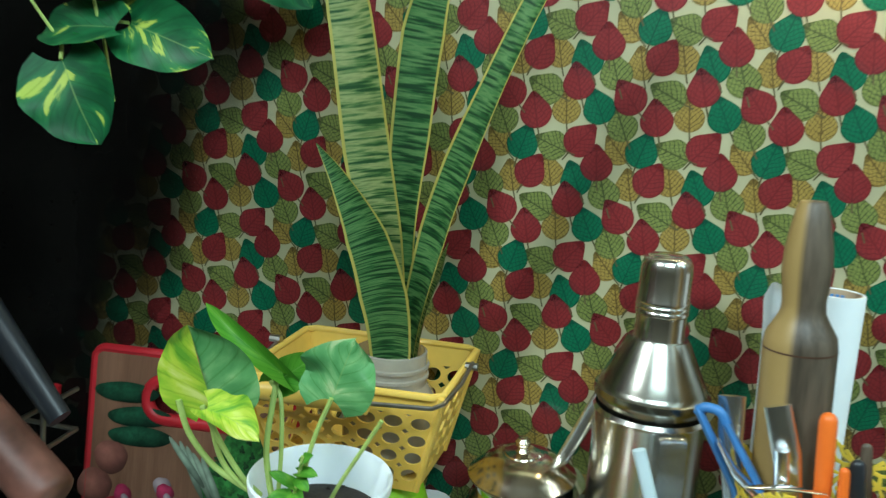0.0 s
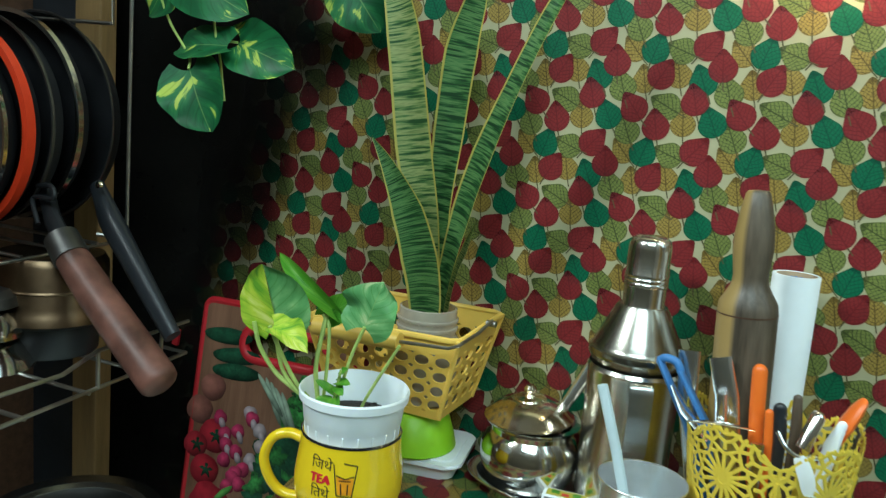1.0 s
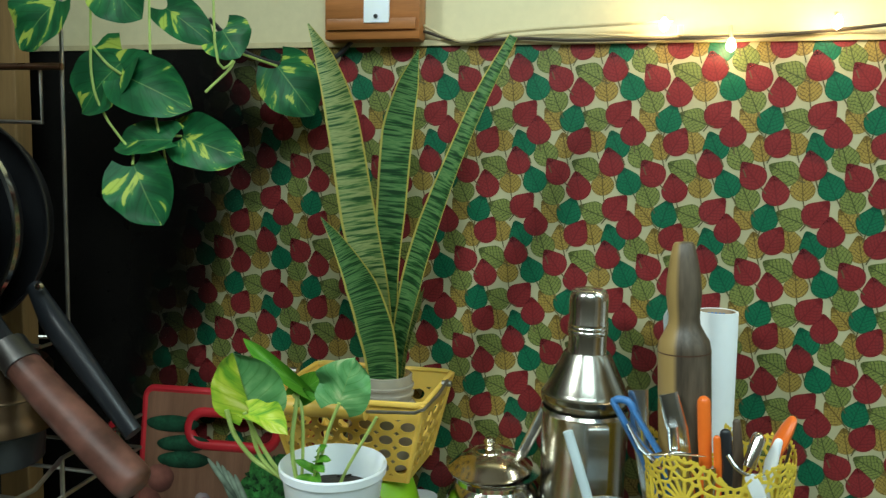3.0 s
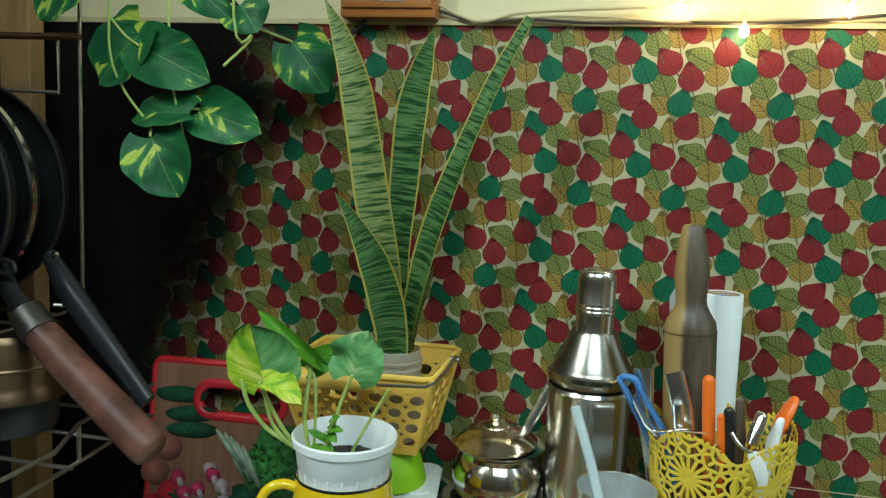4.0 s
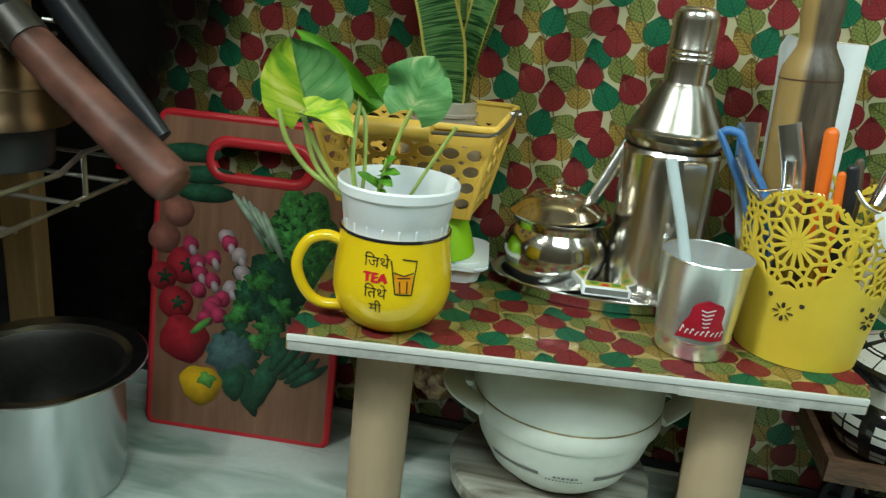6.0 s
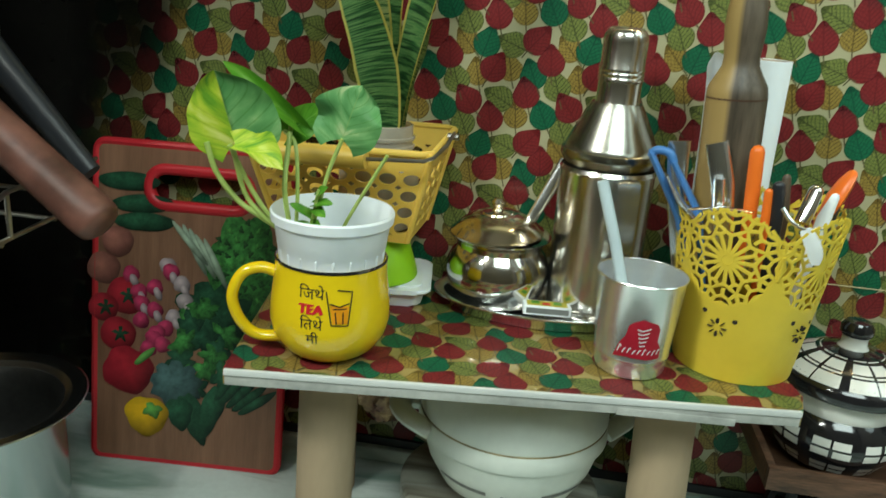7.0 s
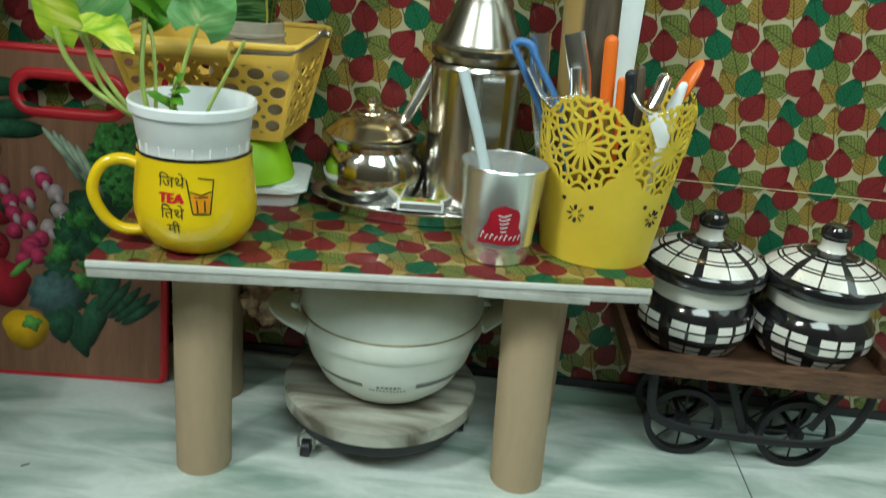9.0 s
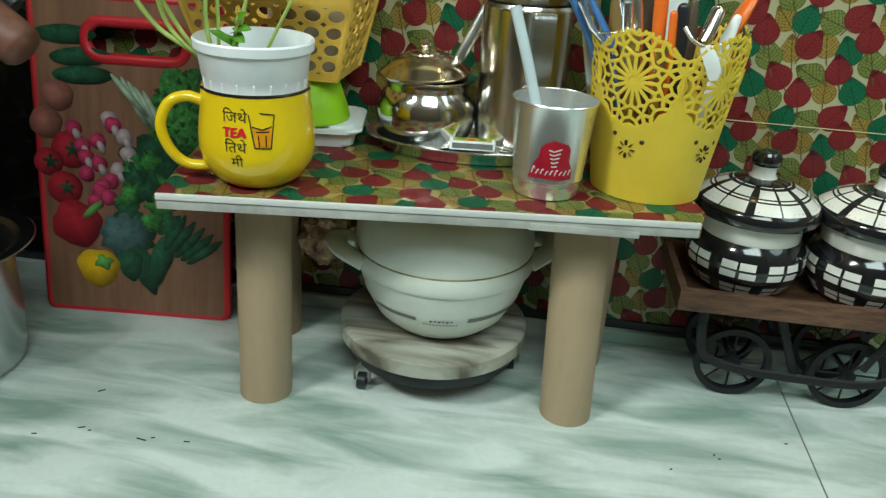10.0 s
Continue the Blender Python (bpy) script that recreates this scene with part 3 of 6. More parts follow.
# vacuum flask
STEEL_SHOULDER = mat("satin_steel", (0.40, 0.39, 0.34), 0.24, 1.0, vary=0.06, scale=20, bump=0.01)
STEEL_BODY = mat("fine_brushed_steel", (0.72, 0.70, 0.65), 0.21, 1.0, vary=0.05, scale=20, fine=260, bump=0.006, stretch=(1, 1, 0.2))
flask = thing("vacuum_flask", pose(0.216, -0.072, TOP + 0.0025), "stainless steel vacuum flask with cup lid and strap handle", "flask")
part("body", lathe([(0, 0), (0.046, 0), (0.0485, 0.003), (0.049, 0.012), (0.048, 0.014), (0.0505, 0.017), (0.0512, 0.165), (0.0525, 0.168), (0.0505, 0.172)], 64), STEEL_BODY, flask)
part("shoulder", lathe([(0.0475, 0.170), (0.0490, 0.176), (0.0525, 0.181), (0.0535, 0.185), (0.0528, 0.190), (0.0500, 0.192), (0.0485, 0.196), (0.0440, 0.206), (0.0360, 0.222), (0.0300, 0.235), (0.0270, 0.240), (0, 0.241)], 64), STEEL_SHOULDER, flask, "matt steel cone shoulder with a rolled ring")
part("cup_lid", lathe([(0.0235, 0.238), (0.0240, 0.239), (0.0228, 0.242), (0.0228, 0.262), (0.0240, 0.2635), (0.0240, 0.2655), (0.0230, 0.267), (0.0240, 0.2685), (0.0240, 0.2705), (0.0230, 0.272), (0.0240, 0.2735), (0.0240, 0.2755), (0.0232, 0.277), (0.0232, 0.303), (0.0226, 0.309), (0.0205, 0.314), (0.0165, 0.317), (0, 0.318)], 56), STEEL_BODY, flask, "steel cup lid with ribs")
bm = bmesh.new()
hd = Vector((0.28, -0.96, 0)).normalized()
hpts = [hd * 0.050 + Vector((0, 0, 0.165)), hd * 0.060 + Vector((0, 0, 0.170)), hd * 0.070 + Vector((0, 0, 0.160)), hd * 0.070 + Vector((0, 0, 0.100)), hd * 0.060 + Vector((0, 0, 0.086)), hd * 0.050 + Vector((0, 0, 0.084))]
bm = blade(smooth_line(hpts, 5), [0.024] * 26, (0.96, 0.28, 0), 0.0, thick=0.002)
part("handle", bm, STEEL_SOFT, flask, "bent steel strap handle")

# small steel pot with lid
# polished steel; the yellow wallpaper's reflection is put into its base colour
LID_STEEL = mat("reflection_tinted_steel", (0.74, 0.66, 0.52), 0.17, 1.0, vary=0.06, scale=20, fine=200, bump=0.02)
handi = thing("steel_pot", pose(0.107, -0.074, TOP + 0.003), "round polished steel pot with a knobbed lid", "pot")
part("body", lathe([(0, 0), (0.034, 0), (0.047, 0.005), (0.056, 0.020), (0.0590, 0.036), (0.0585, 0.048), (0.0535, 0.060), (0.0485, 0.067), (0.0490, 0.073), (0.0570, 0.080), (0.0580, 0.0818), (0.047, 0.079), (0.044, 0.070)], 64), STEEL, handi)
bm = lathe([(0.048, -0.003), (0.0525, -0.001), (0.0530, 0.001), (0.050, 0.003), (0.045, 0.008), (0.036, 0.0150), (0.023, 0.0205), (0.018, 0.021), (0.017, 0.0225), (0.007, 0.0238), (0.0045, 0.027), (0.0072, 0.030), (0.0076, 0.034), (0.0045, 0.0375), (0, 0.0383)], 56)
bmesh.ops.transform(bm, matrix=pose(-0.004, -0.002, 0.0850, 3, -3, 0), verts=bm.verts)
part("lid", bm, LID_STEEL, handi, "steel lid with a small knob, set slightly askew")
ladle = thing("steel_ladle", pose(0, 0, 0), "steel ladle with its handle rising from the pot", "ladle")
part("handle", tube([(0.130, -0.062, 0.362), (0.140, -0.060, 0.385), (0.172, -0.045, 0.452)], [0.0065, 0.0065, 0.0085], 10, flat=0.45), STEEL_SOFT, ladle)
part("bowl", lathe([(0, -0.012), (0.010, -0.010), (0.017, 0), (0.0165, 0.0), (0.009, -0.008), (0, -0.010)], 24), STEEL_SOFT, ladle).location = (0.125, -0.064, 0.350)

# matchbox
match = thing("matchbox", pose(0.168, -0.125, TOP + 0.0150, -6, 0, 6), "small matchbox with a yellow, green and red label", "matchbox")
part("sleeve", box(0.052, 0.025, 0.010, 0.0008), FOIL, match)

# white food box, green bowl, yellow basket
food = thing("food_box", pose(-0.024, -0.082, TOP, 0, 0, 8), "white plastic takeaway food box with a lid", "box")
bm = slab(rounded(0, 0, 0.050, 0.050, 0.014), 0, 0.018, 0.002)
for v in bm.verts:
    v.co.x, v.co.y = v.co.x * (0.9 + 5.5 * v.co.z), v.co.y * (0.9 + 5.5 * v.co.z)
part("body", bm, WHITE, food)
part("lid", slab(rounded(0, 0, 0.056, 0.056, 0.016), 0.018, 0.0235, 0.002), WHITE, food)
part("lid_panel", slab(rounded(0, 0, 0.046, 0.046, 0.012), 0.0235, 0.0255, 0.001), WHITE, food, "raised panel on the lid")
bowl = thing("lime_bowl", pose(-0.040, -0.092, TOP + 0.0258), "lime green plastic bowl turned upside down", "bowl")
part("body", lathe([(0.055, 0), (0.056, 0.002), (0.053, 0.014), (0.043, 0.044), (0.034, 0.051), (0, 0.051), (0, 0.049), (0.033, 0.049), (0.051, 0.014), (0.054, 0.0)], 48), LIME, bowl)

# ---- leaf materials ----


def uv_leaf(name, stops, kind):
    """Leaf surface in its own coordinates: 'snake' has cross bands and yellow margins, 'pothos' has streaks along the veins."""
    m = mat(name, (0.1, 0.2, 0.05), 0.48, bump=0.1, scale=30)
    nt, b = m.node_tree, m.node_tree.nodes["Principled BSDF"]
    uv, mp, n = nt.nodes.new("ShaderNodeUVMap"), nt.nodes.new("ShaderNodeMapping"), nt.nodes.new("ShaderNodeTexNoise")
    nt.links.new(uv.outputs[0], mp.inputs[0])
    nt.links.new(mp.outputs[0], n.inputs["Vector"])
    sep = nt.nodes.new("ShaderNodeSeparateXYZ")
    nt.links.new(uv.outputs[0], sep.inputs[0])
    ramp = nt.nodes.new("ShaderNodeValToRGB")
    while len(ramp.color_ramp.elements) < len(stops):
        ramp.color_ramp.elements.new(0.5)
    for e, (p, c) in zip(ramp.color_ramp.elements, stops):
        e.position, e.color = p, (*c, 1)
    nt.links.new(n.outputs[0], ramp.inputs[0])
    off = nt.nodes.new("ShaderNodeMath")
    off.operation = "SUBTRACT"
    off.inputs[1].default_value = 0.5
    nt.links.new(sep.outputs[0], off.inputs[0])
    ab = nt.nodes.new("ShaderNodeMath")
    ab.operation = "ABSOLUTE"
    nt.links.new(off.outputs[0], ab.inputs[0])
    mr = nt.nodes.new("ShaderNodeMapRange")
    nt.links.new(ab.outputs[0], mr.inputs[0])
    mix = nt.nodes.new("ShaderNodeMix")
    mix.data_type = "RGBA"
    nt.links.new(mr.outputs[0], mix.inputs["Factor"])
    nt.links.new(ramp.outputs[0], mix.inputs["A"])
    if kind == "snake":
        mp.inputs["Scale"].default_value = (0.9, 150, 1)
        n.inputs["Scale"].default_value, n.inputs["Detail"].default_value, n.inputs["Distortion"].default_value = 1.0, 5, 0.16
        mr.inputs["From Min"].default_value, mr.inputs["From Max"].default_value = 0.432, 0.450
        mix.inputs["B"].default_value = (0.66, 0.58, 0.14, 1)
    else:
        def calc(kind, a, b2):
            q = nt.nodes.new("ShaderNodeMath")
            q.operation = kind
            for k, v in enumerate((a, b2)):
                if isinstance(v, (int, float)):
                    q.inputs[k].default_value = v
                else:
                    nt.links.new(v, q.inputs[k])
            return q.outputs[0]

        along = calc("SUBTRACT", sep.outputs[1], calc("MULTIPLY", ab.outputs[0], 0.9))
        own = nt.nodes.new("ShaderNodeObjectInfo")
        put = nt.nodes.new("ShaderNodeCombineXYZ")
        nt.links.new(calc("MULTIPLY", along, 3.6), put.inputs[0])
        nt.links.new(calc("MULTIPLY", sep.outputs[0], 1.9), put.inputs[1])
        nt.links.new(calc("MULTIPLY", own.outputs["Random"], 40.0), put.inputs[2])
        nt.links.new(put.outputs[0], n.inputs["Vector"])
        n.inputs["Scale"].default_value, n.inputs["Detail"].default_value, n.inputs["Distortion"].default_value = 1.0, 6, 0.35
        vein = calc("ABSOLUTE", calc("SUBTRACT", calc("FRACT", calc("ADD", calc("MULTIPLY", along, 6.0), 9.0), 0), 0.5), 0)
        hint = nt.nodes.new("ShaderNodeMix")
        hint.data_type, hint.blend_type = "RGBA", "MULTIPLY"
        nt.links.new(calc("MULTIPLY", calc("LESS_THAN", vein, 0.07), 0.55), hint.inputs["Factor"])
        nt.links.new(ramp.outputs[0], hint.inputs["A"])
        hint.inputs["B"].default_value = (0.62, 0.72, 0.5, 1)
        nt.links.new(hint.outputs["Result"], mix.inputs["A"])
        mr.inputs["From Min"].default_value, mr.inputs["From Max"].default_value = 0.015, 0.0
        mr.inputs["To Max"].default_value = 0.6
        mix.inputs["B"].default_value = (0.20, 0.34, 0.10, 1)
        b.inputs["Coat Weight"].default_value, b.inputs["Coat Roughness"].default_value = 0.04, 0.3
        b.inputs["Specular IOR Level"].default_value = 0.28
    nt.links.new(mix.outputs["Result"], b.inputs["Base Color"])
    b.inputs["Transmission Weight"].default_value = 0.0
    return m


SNAKE = uv_leaf("banded_snake_leaf", ((0.40, (0.014, 0.07, 0.020)), (0.47, (0.045, 0.17, 0.045)), (0.56, (0.20, 0.38, 0.13)), (0.66, (0.10, 0.27, 0.08))), "snake")
SNAKE_PALE = uv_leaf("pale_banded_snake_leaf", ((0.38, (0.03, 0.11, 0.03)), (0.45, (0.14, 0.28, 0.08)), (0.54, (0.50, 0.56, 0.23)), (0.68, (0.19, 0.30, 0.09))), "snake")
POTHOS = uv_leaf("variegated_pothos_leaf", ((0.40, (0.008, 0.075, 0.025)), (0.54, (0.016, 0.13, 0.040)), (0.59, (0.03, 0.17, 0.045)), (0.62, (0.42, 0.52, 0.08))), "pothos")
POTHOS_PALE = uv_leaf("pale_variegated_leaf", ((0.36, (0.07, 0.23, 0.07)), (0.50, (0.11, 0.30, 0.10)), (0.60, (0.19, 0.39, 0.15)), (0.66, (0.38, 0.50, 0.24))), "pothos")
LIME_LEAF = uv_leaf("yellow_green_leaf", ((0.35, (0.13, 0.32, 0.025)), (0.47, (0.30, 0.47, 0.03)), (0.55, (0.46, 0.56, 0.05)), (0.68, (0.62, 0.66, 0.18))), "pothos")
DEEP_LEAF = uv_leaf("plain_green_leaf", ((0.35, (0.05, 0.20, 0.012)), (0.55, (0.09, 0.27, 0.02)), (0.7, (0.15, 0.34, 0.03)), (0.8, (0.2, 0.38, 0.05))), "pothos")
HEART = [0.50, 0.76, 0.90, 0.97, 1.0, 1.0, 0.985, 0.955, 0.90, 0.82, 0.70, 0.54, 0.32, 0.03]


def heart_leaf(base, tip, width, facing=(0.12, -1, 0.25), bow=0.10, cup=0.12, wave=0.05):
    """A heart-shaped blade from its base to its tip, lobes behind the stalk, with wavy margins, turned to face a direction."""
    a, b, face = Vector(base), Vector(tip), Vector(facing).normalized()
    run = b - a
    side = run.cross(face).normalized()
    up = side.cross(run.normalized())
    n, across = len(HEART), 12
    phase = random.uniform(0, 6.28)
    bm = bmesh.new()
    uv = bm.loops.layers.uv.new("UVMap")
    grid = []
    for k, w in enumerate(HEART):
        t = k / (n - 1)
        row = []
        for j in range(across + 1):
            u = 2 * j / across - 1
            ripple = wave * u * u * (math.sin(8.5 * t + phase + 1.8 * (u > 0)) + 0.5 * math.sin(17 * t + 2 * phase))
            back = 0.20 * u * u * (1 - t) ** 3
            half = w * width / 2 * (1 + 0.6 * ripple)
            row.append(bm.verts.new(a + run * (t - back) + side * (u * half) + up * (run.length * bow * math.sin(math.pi * t) + width * (cup * (u * u - 0.5) * w + ripple))))
        grid.append(row)
    for k in range(n - 1):
        for j in range(across):
            f = bm.faces.new((grid[k][j], grid[k][j + 1], grid[k + 1][j + 1], grid[k + 1][j]))
            for loop, (p, q) in zip(f.loops, ((j, k), (j + 1, k), (j + 1, k + 1), (j, k + 1))):
                loop[uv].uv = (p / across, q / (n - 1))
    return bm


# yellow basket with round holes, on the upturned bowl
basket = thing("plastic_basket", pose(0, 0, 0), "yellow perforated plastic basket with a wire handle, holding a potted plant", "basket")
B_TOP = [Vector(q) for q in ((-0.166, -0.148, 0.458), (0.033, -0.150, 0.464), (0.039, -0.018, 0.472), (-0.152, -0.016, 0.470))]
B_LOW = [Vector(q) for q in ((-0.138, -0.130, 0.362), (0.010, -0.132, 0.362), (0.014, -0.036, 0.362), (-0.132, -0.034, 0.362))]


def holed_panel(a, b, c, d, cols, rows, r, bm):
    """A thin sheet between four corners (low a, b; high c, d above b and a) with rows of round holes."""
    def at(u, v):
        return a.lerp(b, u).lerp(d.lerp(c, u), v)
    seg = 16
    for i in range(cols):
        for j in range(rows):
            inner, outer = [], []
            for k in range(seg):
                t = 2 * math.pi * (k + 0.5) / seg
                x, y = math.cos(t), math.sin(t)
                s = 0.5 / max(abs(x), abs(y))
                v0, v1 = 0.06 + 0.74 * j / rows, 0.06 + 0.74 * (j + 1) / rows
                put = lambda q, w: bm.verts.new(at((i + 0.5 + q) / cols, v0 + (v1 - v0) * (0.5 + w)))
                outer.append(put(x * s, y * s))
                inner.append(put(x * r, y * r))
            for k in range(seg):
                bm.faces.new((outer[k], outer[(k + 1) % seg], inner[(k + 1) % seg], inner[k]))
    for v0, v1 in ((0.0, 0.06), (0.80, 1.0)):
        for i in range(cols):
            bm.faces.new([bm.verts.new(at(u, v)) for u, v in ((i / cols, v0), ((i + 1) / cols, v0), ((i + 1) / cols, v1), (i / cols, v1))])


for k, cols in enumerate((7, 4, 7, 4)):
    bm = bmesh.new()
    holed_panel(B_LOW[k], B_LOW[(k + 1) % 4], B_TOP[(k + 1) % 4], B_TOP[k], cols, 4, 0.355, bm)
    bmesh.ops.remove_doubles(bm, verts=bm.verts[:], dist=0.0004)
    bmesh.ops.solidify(bm, geom=bm.faces[:], thickness=0.0022)
    part("side_panel", bm, YELLOW_DULL, basket, smooth=False)
    part("corner", tube([B_LOW[k], B_TOP[k]], 0.0032, 8), YELLOW_DULL, basket)
part("rim", tube([q for k in range(4) for q in (B_TOP[k].lerp(B_TOP[(k + 1) % 4], 0.05), B_TOP[k].lerp(B_TOP[(k + 1) % 4], 0.95))], 0.0036, 8, closed=True), YELLOW_DULL, basket, "rolled yellow rim")
part("base", slab([(q.x, q.y) for q in B_LOW], 0.360, 0.3635), YELLOW_DULL, basket)
wire = [(0.045, -0.076, 0.476), (0.044, -0.120, 0.470), (0.037, -0.162, 0.464), (0.028, -0.168, 0.461), (-0.03, -0.171, 0.458), (-0.145, -0.169, 0.455), (-0.163, -0.161, 0.455), (-0.168, -0.120, 0.456), (-0.163, -0.074, 0.468)]
part("wire_handle", tube(wire, 0.0021, 8), WIRE, basket, "steel wire handle folded to the front")
part("handle_grip", tube([(-0.030, -0.171, 0.458), (-0.142, -0.169, 0.455)], 0.0105, 16), YELLOW_DULL, basket, "yellow plastic grip")
for x in (0.044, -0.164):
    part("pivot", tube([(x - 0.006, -0.075, 0.472), (x + 0.006, -0.075, 0.472)], 0.004, 8), WIRE, basket)

# jar with the snake plant
jar = thing("plant_jar", pose(-0.036, -0.082, 0.3645), "cloudy plastic jar used as a vase", "jar")
part("body", lathe([(0.0, 0), (0.0415, 0), (0.0456, 0.004), (0.0456, 0.066), (0.0442, 0.074), (0.0362, 0.084), (0.0362, 0.09), (0.0382, 0.091), (0.0382, 0.094), (0.0362, 0.095), (0.0362, 0.1), (0.0382, 0.101), (0.0382, 0.104), (0.0362, 0.105), (0.0355, 0.116), (0.0335, 0.117), (0.0335, 0.088), (0.0415, 0.072), (0.0429, 0.006), (0.0, 0.003)], 48), CLEAR, jar)
snake = thing("snake_plant", pose(0, 0, 0), "tall banded snake plant with yellow leaf margins in a jar", "plant")


def sword(points, widths, side, material, cup=0.16, steps=8):
    line = smooth_line(points, steps)
    n = len(line)
    w = [float(np.interp(k / (n - 1), np.linspace(0, 1, len(widths)), widths)) for k in range(n)]
    return part("leaf", blade(line, w, side, cup, across=8, thick=0.0016), material, snake)


sword([(-0.034, -0.084, 0.400), (-0.038, -0.088, 0.500), (-0.049, -0.092, 0.590), (-0.066, -0.098, 0.676), (-0.088, -0.102, 0.800), (-0.110, -0.102, 0.868), (-0.134, -0.100, 0.914)], [0.024, 0.034, 0.042, 0.0465, 0.042, 0.026, 0.002], (1, 0.05, 0.2), SNAKE_PALE)
sword([(-0.026, -0.076, 0.400), (-0.031, -0.076, 0.500), (-0.035, -0.078, 0.600), (-0.031, -0.078, 0.690), (-0.024, -0.078, 0.785), (-0.012, -0.079, 0.840), (0.001, -0.080, 0.884)], [0.018, 0.024, 0.029, 0.038, 0.041, 0.028, 0.002], (1, 0.1, -0.1), SNAKE)
sword([(-0.022, -0.086, 0.400), (-0.016, -0.092, 0.505), (0.003, -0.100, 0.600), (0.024, -0.106, 0.670), (0.052, -0.110, 0.745), (0.086, -0.111, 0.825), (0.121, -0.110, 0.893)], [0.018, 0.024, 0.034, 0.034, 0.026, 0.023, 0.014], (0.9, -0.5, -0.35), SNAKE)
sword([(-0.030, -0.094, 0.400), (-0.030, -0.108, 0.490), (-0.036, -0.120, 0.545), (-0.052, -0.130, 0.600), (-0.078, -0.137, 0.650), (-0.100, -0.140, 0.681)], [0.024, 0.040, 0.046, 0.040, 0.018, 0.001], (1, 0.1, 0.45), SNAKE)
sword([(-0.018, -0.082, 0.400), (-0.010, -0.080, 0.510), (0.004, -0.078, 0.560), (0.012, -0.074, 0.592)], [0.014, 0.020, 0.018, 0.001], (0.6, -0.7, -0.2), SNAKE_PALE)

# money plant in the white pot
plant = thing("money_plant", pose(0, 0, 0), "young variegated money plant growing in the white pot", "plant")


def potted(base, tip, width, material, **more):
    part("leaf", heart_leaf(base, tip, width, **more), material, plant)


for keep, material, lean, width in ((0, LIME_LEAF, -0.45, 0.070), (1, POTHOS_PALE, 0.35, 0.094)):
    bm = heart_leaf((-0.124, -0.277, 0.480), (-0.139, -0.284, 0.546), width, facing=(lean * 0.5, -1, 0.12), bow=0.06, cup=0.16, wave=0.03)
    uv = bm.loops.layers.uv.active
    bmesh.ops.delete(bm, geom=[f for f in bm.faces if (sum(l[uv].uv.x for l in f.loops) / len(f.loops) > 0.5) == (keep == 0)], context="FACES")
    part("leaf", bm, material, plant, "two-toned leaf, half yellow-green and half green")
potted((-0.120, -0.288, 0.485), (-0.072, -0.296, 0.468), 0.032, LIME_LEAF, facing=(0.2, -0.55, 0.9), bow=0.20, cup=0.30, wave=0.10)
potted((-0.082, -0.236, 0.500), (-0.154, -0.232, 0.549), 0.017, DEEP_LEAF, facing=(-0.6, -0.6, 0.75), bow=0.26, cup=0.35)
potted((-0.092, -0.232, 0.488), (-0.056, -0.226, 0.516), 0.030, DEEP_LEAF, facing=(0.2, -1, 0.1), bow=0.05)
potted((-0.034, -0.252, 0.490), (-0.018, -0.246, 0.540), 0.062, POTHOS_PALE, facing=(0.1, -1, 0.25), bow=0.06, cup=0.1, wave=0.11)
for points, r in (
    (((-0.090, -0.262, 0.405), (-0.104, -0.268, 0.416), (-0.124, -0.272, 0.430), (-0.142, -0.276, 0.455), (-0.150, -0.278, 0.482)), 0.0032),
    (((-0.088, -0.264, 0.405), (-0.102, -0.270, 0.418), (-0.118, -0.272, 0.440), (-0.130, -0.270, 0.484)), 0.0028),
    (((-0.086, -0.262, 0.405), (-0.098, -0.270, 0.422), (-0.112, -0.276, 0.448), (-0.126, -0.284, 0.483)), 0.0028),
    (((-0.078, -0.258, 0.400), (-0.085, -0.256, 0.440), (-0.086, -0.245, 0.475), (-0.086, -0.236, 0.500)), 0.0032),
    (((-0.074, -0.256, 0.400), (-0.074, -0.252, 0.440), (-0.080, -0.242, 0.480), (-0.094, -0.232, 0.490)), 0.0024),
    (((-0.060, -0.256, 0.400), (-0.052, -0.256, 0.430), (-0.044, -0.254, 0.462), (-0.033, -0.252, 0.492)), 0.0024),
    (((-0.034, -0.250, 0.398), (-0.022, -0.252, 0.424), (0.010, -0.256, 0.482)), 0.0021),
    (((-0.060, -0.262, 0.398), (-0.054, -0.264, 0.425), (-0.050, -0.264, 0.446)), 0.0020),
):
    part("stem", tube(smooth_line(points, 5), r * 0.8, 8), STEM, plant)
for base, tip, w in (((-0.056, -0.264, 0.420), (-0.075, -0.272, 0.432), 0.010), ((-0.054, -0.264, 0.432), (-0.034, -0.272, 0.436), 0.010), ((-0.052, -0.264, 0.440), (-0.040, -0.268, 0.450), 0.010), ((-0.054, -0.265, 0.428), (-0.040, -0.276, 0.424), 0.011), ((-0.056, -0.264, 0.414), (-0.046, -0.278, 0.406), 0.013), ((-0.062, -0.262, 0.410), (-0.078, -0.276, 0.404), 0.013)):
    potted(base, tip, w, DEEP_LEAF, facing=(0, -0.6, 0.8))
for k in range(26):
    a, r = random.uniform(0, 6.28), random.uniform(0.005, 0.044)
    bm = box(random.uniform(0.001, 0.003), random.uniform(0.002, 0.008), random.uniform(0.001, 0.003), at=(r * math.cos(a), r * math.sin(a), 0.0565), turn=Euler((random.uniform(-0.6, 0.6), 0, a)).to_matrix().to_4x4())
    part("soil_crumb", bm, SOIL, pot, smooth=False)

